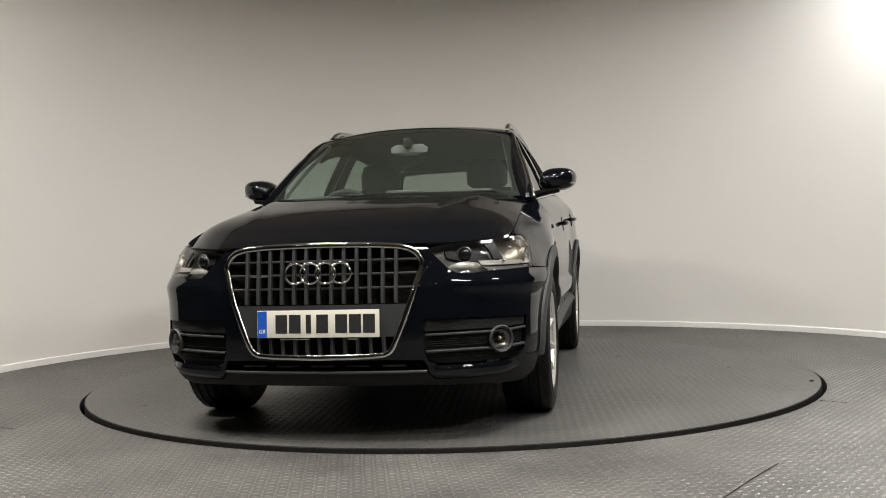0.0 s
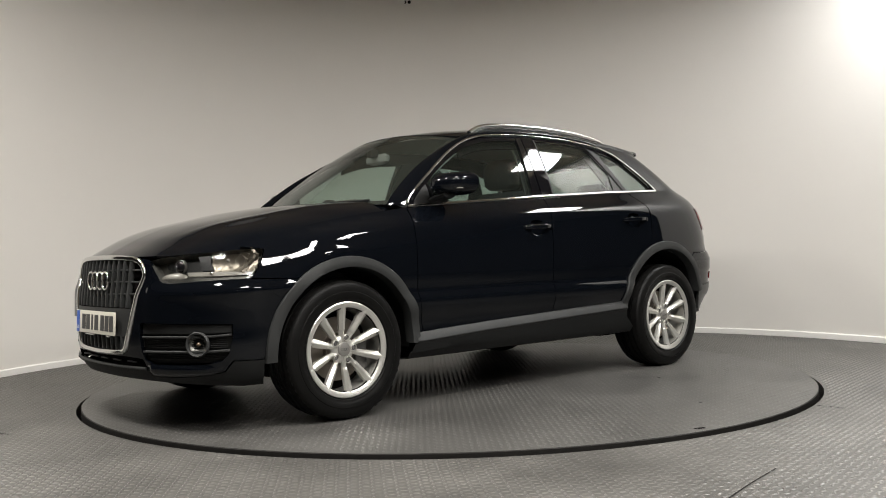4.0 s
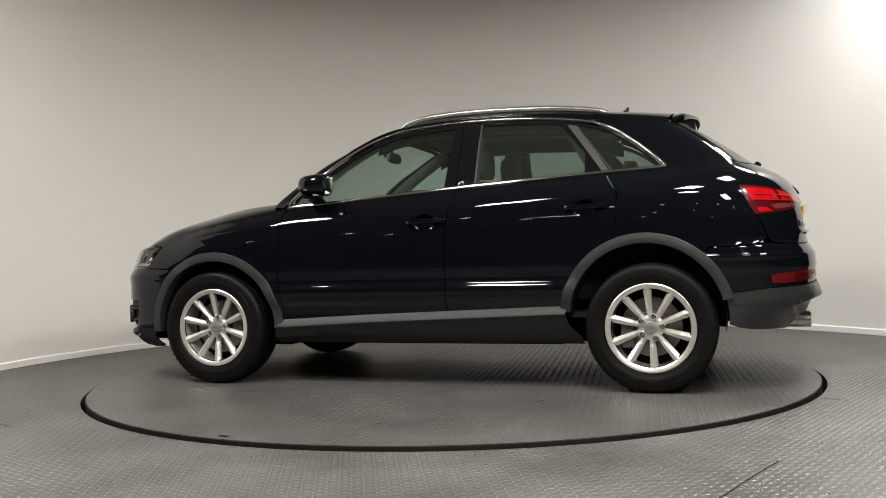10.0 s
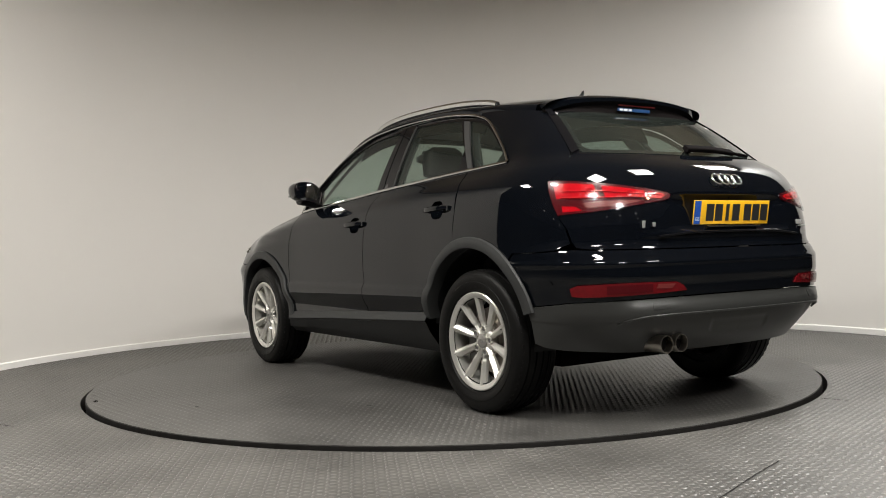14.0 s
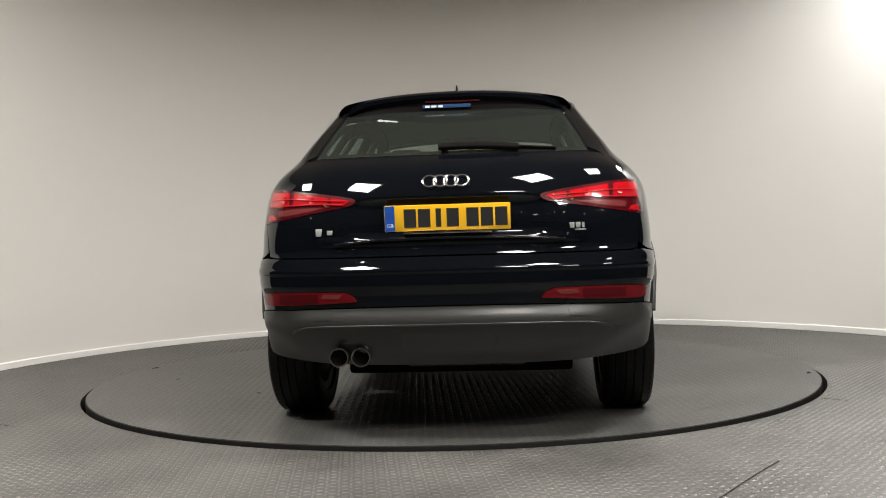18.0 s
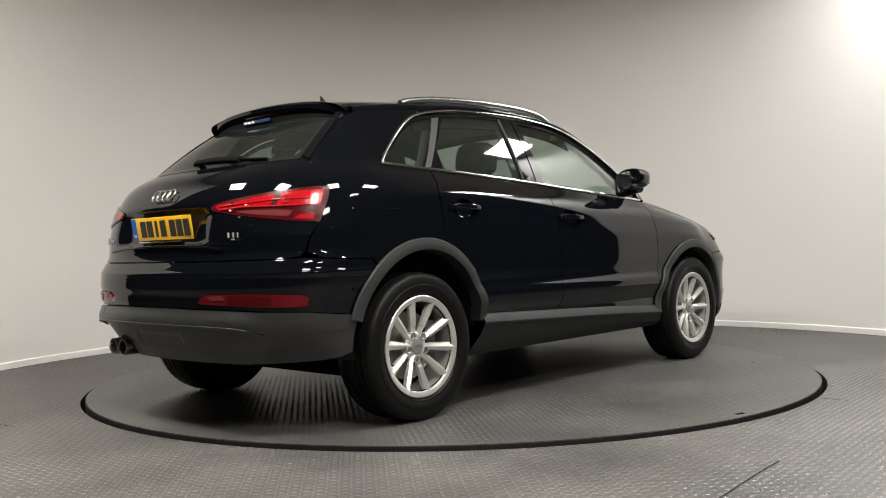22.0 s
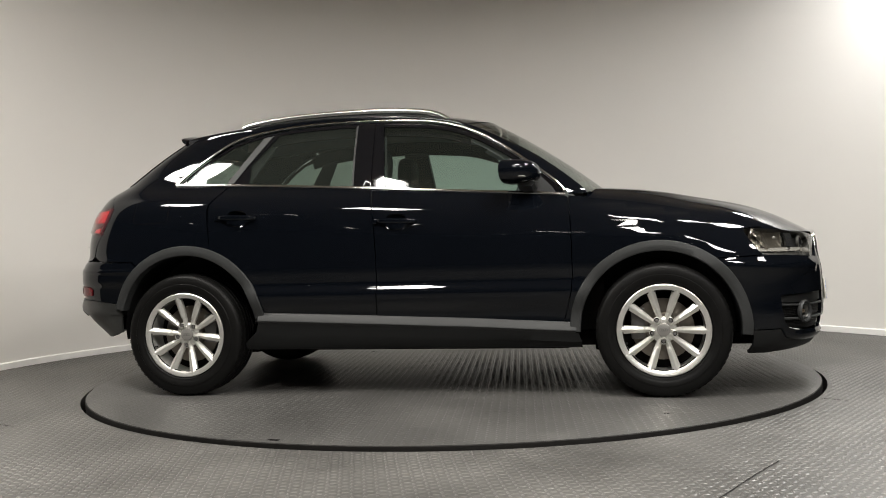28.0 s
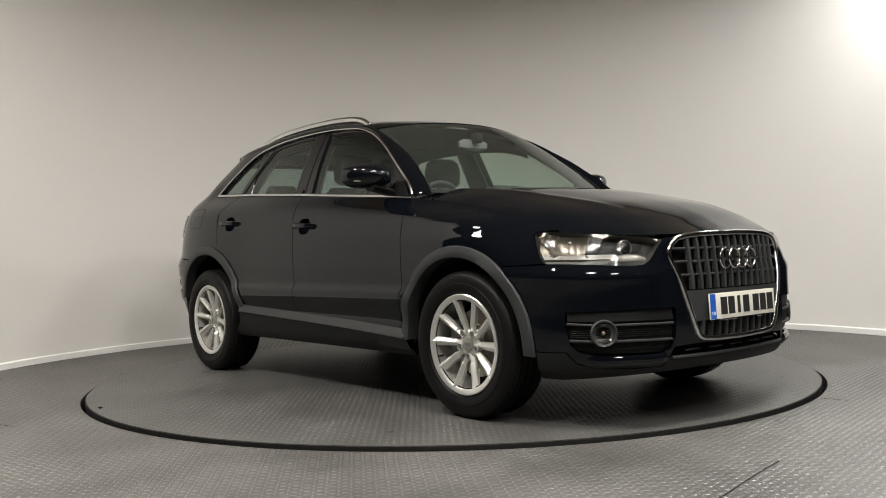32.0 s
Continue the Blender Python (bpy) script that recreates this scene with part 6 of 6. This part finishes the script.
def build_details(car, fd_ob, rd_ob):
    both = (1, -1)
    # mirrors
    for sg in both:
        rows = []
        prof = ((-0.085, 0.90, 0.0), (-0.080, 1.0, 0.0), (-0.05, 1.02, 0.0), (0.0, 1.0, 0.0), (0.045, 0.93, -0.002), (0.080, 0.78, -0.006), (0.100, 0.55, -0.010), (0.110, 0.28, -0.012), (0.113, 0.03, -0.013))
        for dx, k, dy in prof:
            row = []
            for j in range(28):
                a = 2 * math.pi * j / 28
                c, s = math.cos(a), math.sin(a)
                yy = math.copysign(abs(c) ** 0.76, c) * 0.101 * k
                zz = math.copysign(abs(s) ** 0.80, s) * (0.068 if s > 0 else 0.056) * k
                yy += 0.012 * s
                row.append((0.600 + dx * 0.9 - 0.10 * (yy / 0.107) * 0.32 * (1 if yy > 0 else 0.6), (0.888 + dy + yy) * sg, 1.165 + zz))
            rows.append(row)
        bm = bmesh.new()
        loft(bm, rows, closed=True, caps=True)
        mir = part("door_mirror", bm, M_PAINT, fd_ob[0 if sg > 0 else 1], "dark blue door mirror on a black foot")
        bm = bmesh.new()
        lower = [[(p[0] * 1.0, p[1], 1.165 + (p[2] - 1.165) * 1.02 - 0.001) for p in row if p[2] < 1.128] for row in rows[1:6]]
        n = min(len(r) for r in lower)
        loft(bm, [r[:n] for r in lower])
        part("lower_shell", bm, M_BLACK, mir)
        bm = bmesh.new()
        foot = [[(0.63 + dx * 0.5, y * sg, z + dz) for dx, dz in ((0.09, 0.0), (0.05, 0.018), (-0.06, 0.016), (-0.10, 0.0), (-0.05, -0.018), (0.05, -0.018))] for y, z in ((0.765, 1.085), (0.80, 1.092), (0.85, 1.104), (0.90, 1.112))]
        loft(bm, foot, closed=True, caps=True)
        part("mirror_foot", bm, M_BLACK, mir)
        bm = bmesh.new()
        face = [bm.verts.new((0.5215 + 0.04 * yy - 0.9 * yy * yy, (0.888 + yy) * sg, 1.165 + zz)) for yy, zz in [(0.084 * math.copysign(abs(math.cos(t)) ** 0.6, math.cos(t)), 0.052 * math.copysign(abs(math.sin(t)) ** 0.7, math.sin(t))) for t in np.linspace(0, 2 * math.pi, 25)[:-1]]]
        bm.faces.new(face)
        part("mirror_glass", bm, M_CHROME, mir, "mirror glass", smooth=False)
        bm = bmesh.new()
        pts = [(0.690 - 0.35 * max(0, t) ** 2 * 0.25, (0.83 + t * 0.15) * sg, 1.142) for t in np.linspace(0, 1, 8)]
        sweep(bm, pts, [(1, 0, 0)] * 8, rounded(0.006, 0.012))
        part("mirror_indicator", bm, M_WHITE_LENS, mir, "slim clear indicator strip")
    # door handles
    for obs, x, z in ((fd_ob, *HANDLES[0]), (rd_ob, *HANDLES[1])):
        for sg, host in zip(both, obs):
            y = float(side_y(x, z))
            bm = bmesh.new()
            rows = []
            for t in np.linspace(-1, 1, 15):
                lift = 0.030 * (1 - abs(t) ** 3.0) ** 0.7 + 0.002
                h = 0.014 * (1 - 0.35 * abs(t) ** 4)
                px = x + t * 0.108
                py = float(side_y(px, z))
                rows.append([(px, (py + lift + dy) * sg, z + 0.018 * (-t) * 0.2 + dz) for dy, dz in ((0.0, h), (0.008, h * 0.75), (0.011, 0.0), (0.008, -h * 0.75), (0.0, -h), (-0.010, -h * 0.6), (-0.010, h * 0.6))])
            loft(bm, rows, closed=True, caps=True)
            hd = part("door_handle", bm, M_PAINT, host)
            sheet("handle_recess", bowl_loop(x, z), on_side, M_PAINT, hd, sides=(sg,), thick=0.001, step=0.013, shape=lambda q: -0.030 * np.sqrt(np.clip(1 - (np.abs((q[:, 0] - x + 0.004) / 0.060) ** 2.6 + np.abs((q[:, 2] - z + 0.006) / 0.048) ** 2.6), 0, 1)), label="dark hollow behind the handle")
            bm = bmesh.new()
            box(bm, x - 0.118, (y + 0.008) * sg, z, 0.022, 0.018, 0.024, bevel=0.004)
            part("lock_cover", bm, M_PAINT, hd)
    # roof rails
    for sg in both:
        line = bend(((0.165, 0.560, 1.512), (0.10, 0.558, 1.545), (0.0, 0.556, 1.566), (-0.2, 0.553, 1.580), (-0.45, 0.551, 1.581), (-0.7, 0.548, 1.573), (-0.88, 0.545, 1.558), (-1.0, 0.542, 1.541), (-1.06, 0.540, 1.524)), 6)
        bm = bmesh.new()
        ups = [(0, 0.35 * sg, 1)] * len(line)
        sweep(bm, [(x, y * sg, z - 0.006) for x, y, z in line], ups, rounded(0.034, 0.036, 0.42, 4))
        rail = part("roof_rail", bm, M_SATIN, car, "satin aluminium roof rail")
        bm = bmesh.new()
        inner = [(x, (y - 0.004) * sg, z) for x, y, z in line[3:-3]]
        rows = []
        for x, y, z in inner:
            g = float(on_roof(np.array([[x, abs(y)]]))[0, 2])
            rows.append([(x, y - 0.010, z - 0.008), (x, y - 0.012, g - 0.002), (x, y + 0.012, g - 0.004), (x, y + 0.010, z - 0.008)])
        loft(bm, rows, closed=True, caps=True)
        part("rail_foot", bm, M_BLACK, rail)
    # aerial
    bm = bmesh.new()
    rows = []
    for k, (z, lx, wy) in enumerate(((0.0, 0.075, 0.020), (0.012, 0.068, 0.016), (0.028, 0.045, 0.010), (0.045, 0.026, 0.006), (0.058, 0.014, 0.004), (0.062, 0.006, 0.002))):
        zr = float(curve(-1.10, ROOF_C)) - 0.006
        rows.append([(-1.085 - z * 0.62 + lx * math.cos(a) * 0.5, wy * math.sin(a), zr + z) for a in np.linspace(0, 2 * math.pi, 17)[:-1]])
    loft(bm, rows, closed=True, caps=True)
    part("roof_aerial", bm, M_BLACK, car, "small black fin aerial")
    # fuel flap on the right and side marker washer cover
    flap = [(-1.585, 1.085), (-1.565, 1.098), (-1.40, 1.096), (-1.375, 1.08), (-1.385, 0.985), (-1.405, 0.970), (-1.58, 0.968), (-1.600, 0.985)]
    strip("fuel_flap_gap", resample(flap, 0.02, True), on_side, rounded(0.0016, 0.0006), M_MATT_BLACK, car, (-1,), 0.0002, True)


def seat_block(bm, rows):
    loft(bm, rows, closed=True, caps=True)


def slab(cx, cy, cz, w, d, h, n=20, sq=0.55):
    return [(cx + d / 2 * math.copysign(abs(math.cos(a)) ** sq, math.cos(a)), cy + w / 2 * math.copysign(abs(math.sin(a)) ** sq, math.sin(a)), cz) for a in np.linspace(0, 2 * math.pi, n + 1)[:-1]]


def build_cabin(car):
    # seats
    for y in (0.365, -0.365):
        bm = bmesh.new()
        seat_block(bm, [slab(0.10, y, 0.45, 0.50, 0.50, 0), slab(0.10, y, 0.60, 0.52, 0.54, 0), slab(0.10, y, 0.645, 0.46, 0.48, 0)])
        seat = part("front_seat", bm, M_SEAT, car, "dark fabric front seat")
        bm = bmesh.new()
        seat_block(bm, [slab(-0.13, y, 0.58, 0.50, 0.13, 0), slab(-0.17, y, 0.80, 0.52, 0.15, 0), slab(-0.23, y, 1.02, 0.50, 0.14, 0), slab(-0.27, y, 1.14, 0.42, 0.11, 0), slab(-0.285, y, 1.175, 0.34, 0.07, 0)])
        part("backrest", bm, M_SEAT, seat)
        bm = bmesh.new()
        seat_block(bm, [slab(-0.29, y, 1.195, 0.20, 0.07, 0), slab(-0.285, y, 1.22, 0.27, 0.105, 0), slab(-0.28, y, 1.30, 0.275, 0.115, 0), slab(-0.28, y, 1.36, 0.24, 0.10, 0), slab(-0.285, y, 1.385, 0.16, 0.06, 0)])
        part("headrest", bm, M_SEAT, seat)
    bm = bmesh.new()
    seat_block(bm, [slab(-0.82, 0, 0.48, 1.28, 0.48, 0), slab(-0.82, 0, 0.62, 1.30, 0.52, 0), slab(-0.82, 0, 0.66, 1.22, 0.46, 0)])
    bench = part("rear_seat", bm, M_SEAT, car, "dark fabric rear bench")
    bm = bmesh.new()
    seat_block(bm, [slab(-1.02, 0, 0.62, 1.26, 0.14, 0), slab(-1.08, 0, 0.85, 1.28, 0.15, 0), slab(-1.14, 0, 1.05, 1.24, 0.13, 0), slab(-1.16, 0, 1.115, 1.16, 0.08, 0)])
    part("backrest", bm, M_SEAT, bench)
    for y in (0.37, 0.0, -0.37):
        bm = bmesh.new()
        seat_block(bm, [slab(-1.17, y, 1.10, 0.20, 0.06, 0), slab(-1.17, y, 1.13, 0.25, 0.09, 0), slab(-1.165, y, 1.21 if y else 1.17, 0.25, 0.09, 0), slab(-1.17, y, 1.25 if y else 1.19, 0.18, 0.06, 0)])
        part("headrest", bm, M_SEAT, bench)
    # dashboard with hood and centre screen
    bm = bmesh.new()
    rows = []
    for y in np.linspace(-0.70, 0.70, 21):
        k = 1 - 0.10 * (abs(y) / 0.7) ** 2
        rows.append([(0.99 * k, y, 1.035), (0.80 * k, y, 1.045), (0.66 * k, y, 1.030), (0.60 * k, y, 0.99), (0.60 * k, y, 0.70), (0.95 * k, y, 0.60)])
    loft(bm, rows, caps=True)
    dash = part("dashboard", bm, M_DASH, car)
    bm = bmesh.new()
    seat_block(bm, [slab(0.70, -0.365, 1.02, 0.36, 0.18, 0), slab(0.70, -0.365, 1.065, 0.32, 0.14, 0), slab(0.70, -0.365, 1.075, 0.24, 0.08, 0)])
    part("instrument_hood", bm, M_DASH, dash)
    bm = bmesh.new()
    box(bm, 0.70, 0.02, 1.085, 0.03, 0.20, 0.10, bevel=0.008)
    part("centre_screen", bm, M_BEZEL, dash, "grey folded centre screen")
    # steering wheel on the right
    bm = bmesh.new()
    sm = pose(0.50, -0.365, 0.985, 0, -68, 0)
    ring_mesh(bm, 0.178, 0.0155, sm, 40, 10)
    st = part("steering_wheel", bm, M_DASH, car)
    bm = bmesh.new()
    lathe(bm, [(0.065, -0.03), (0.068, 0.005), (0.05, 0.02), (0.0005, 0.022)], 24, sm)
    for a in (0, 180, 270):
        box(bm, 0.115, 0, 0.0, 0.12, 0.035, 0.012, sm @ pose(0, 0, 0, 0, 0, a + 90), bevel=0.003)
    part("steering_boss", bm, M_DASH, st)
    # inner mirror
    bm = bmesh.new()
    seat_block(bm, [slab(0.430, 0, 1.360, 0.13, 0.018, 0), slab(0.435, 0, 1.375, 0.22, 0.034, 0), slab(0.435, 0, 1.405, 0.23, 0.036, 0), slab(0.430, 0, 1.425, 0.16, 0.02, 0)])
    im = part("inner_mirror", bm, M_TRIM, car, "grey interior mirror on the windscreen")
    bm = bmesh.new()
    box(bm, 0.475, 0, 1.43, 0.06, 0.05, 0.06, bevel=0.015)
    part("mirror_mount", bm, M_BLACK, im)
    # lining, doors' inner side, floor, shelf
    bm = bmesh.new()
    rows = []
    for x in np.linspace(0.26, -1.40, 24):
        ye = float(cant_at(np.array(x))[0]) - 0.03
        rows.append([(x, y, float(on_roof(np.array([[x, y]]))[0, 2]) - 0.035) for y in np.linspace(-ye, ye, 15)])
    loft(bm, rows)
    part("headlining", bm, M_LINING, car, "grey headlining")
    both = (1, -1)
    sheet("door_card", ((0.80, 0.40), (0.80, 1.03), (0.30, 1.065), (-0.24, 1.095), (-0.80, 1.13), (-1.10, 1.14), (-1.10, 0.90), (-0.85, 0.62), (-0.80, 0.40)), on_side, M_DASH, car, sides=both, push=-0.07, thick=0.005, step=0.08)
    sheet("boot_side", ((-1.12, 0.85), (-1.12, 1.14), (-1.55, 1.16), (-1.70, 1.10), (-1.75, 0.85)), on_side, M_DASH, car, sides=both, push=-0.07, thick=0.005, step=0.08)
    bm = bmesh.new()
    box(bm, -0.05, 0, 0.40, 1.8, 1.45, 0.03)
    box(bm, -1.50, 0, 0.86, 0.85, 1.25, 0.03)
    part("cabin_floor", bm, M_SEAT, car, smooth=False)
    bm = bmesh.new()
    loft(bm, [[(-1.18, y, 1.10) for y in np.linspace(-0.62, 0.62, 5)], [(-1.70, y, 1.135) for y in np.linspace(-0.60, 0.60, 5)]])
    part("parcel_shelf", bm, M_SEAT, car)
    bm = bmesh.new()
    box(bm, 0.98, 0, 0.72, 0.06, 1.45, 0.58)
    part("bulkhead", bm, M_MATT_BLACK, car, smooth=False)
    # inside of the front pillars
    for sg in both:
        bm = bmesh.new()
        rows = []
        for v in np.linspace(0.06, 1.0, 10):
            x, y, z = screen_pt(0.93, float(v))
            rows.append([(x - 0.03, (y - 0.01) * sg, z - 0.012), (x - 0.07, (y + 0.005) * sg, z - 0.04), (x - 0.10, (y + 0.03) * sg, z - 0.05)])
        loft(bm, rows)
        part("pillar_lining", bm, M_TRIM, car, "light grey inner pillar lining")


car = thing("car", "midnight blue compact SUV standing on the turntable", "car")
fd_parts, rd_parts = build_body(car)
build_windows(car, fd_parts, rd_parts)
build_lower(car)
build_front(car)
build_rear(car)
for wx, wy in WHEELS:
    for wsg in (1, -1):
        build_wheel(car, wx, wy, wsg)
build_details(car, fd_parts, rd_parts)
build_cabin(car)


# ---------------------------------------------------------------- movement
def motions():
    """Table and car turn together about the table's axis."""
    walk(table, [(t, pose(0, 0, 0, 0, 0, a)) for t, a in enumerate(TURN)])
    walk(car, [(t, pose(0, 0, 0, 0, 0, a) @ Matrix.Translation((-0.021, -0.143, 0.0))) for t, a in enumerate(TURN)])


motions()
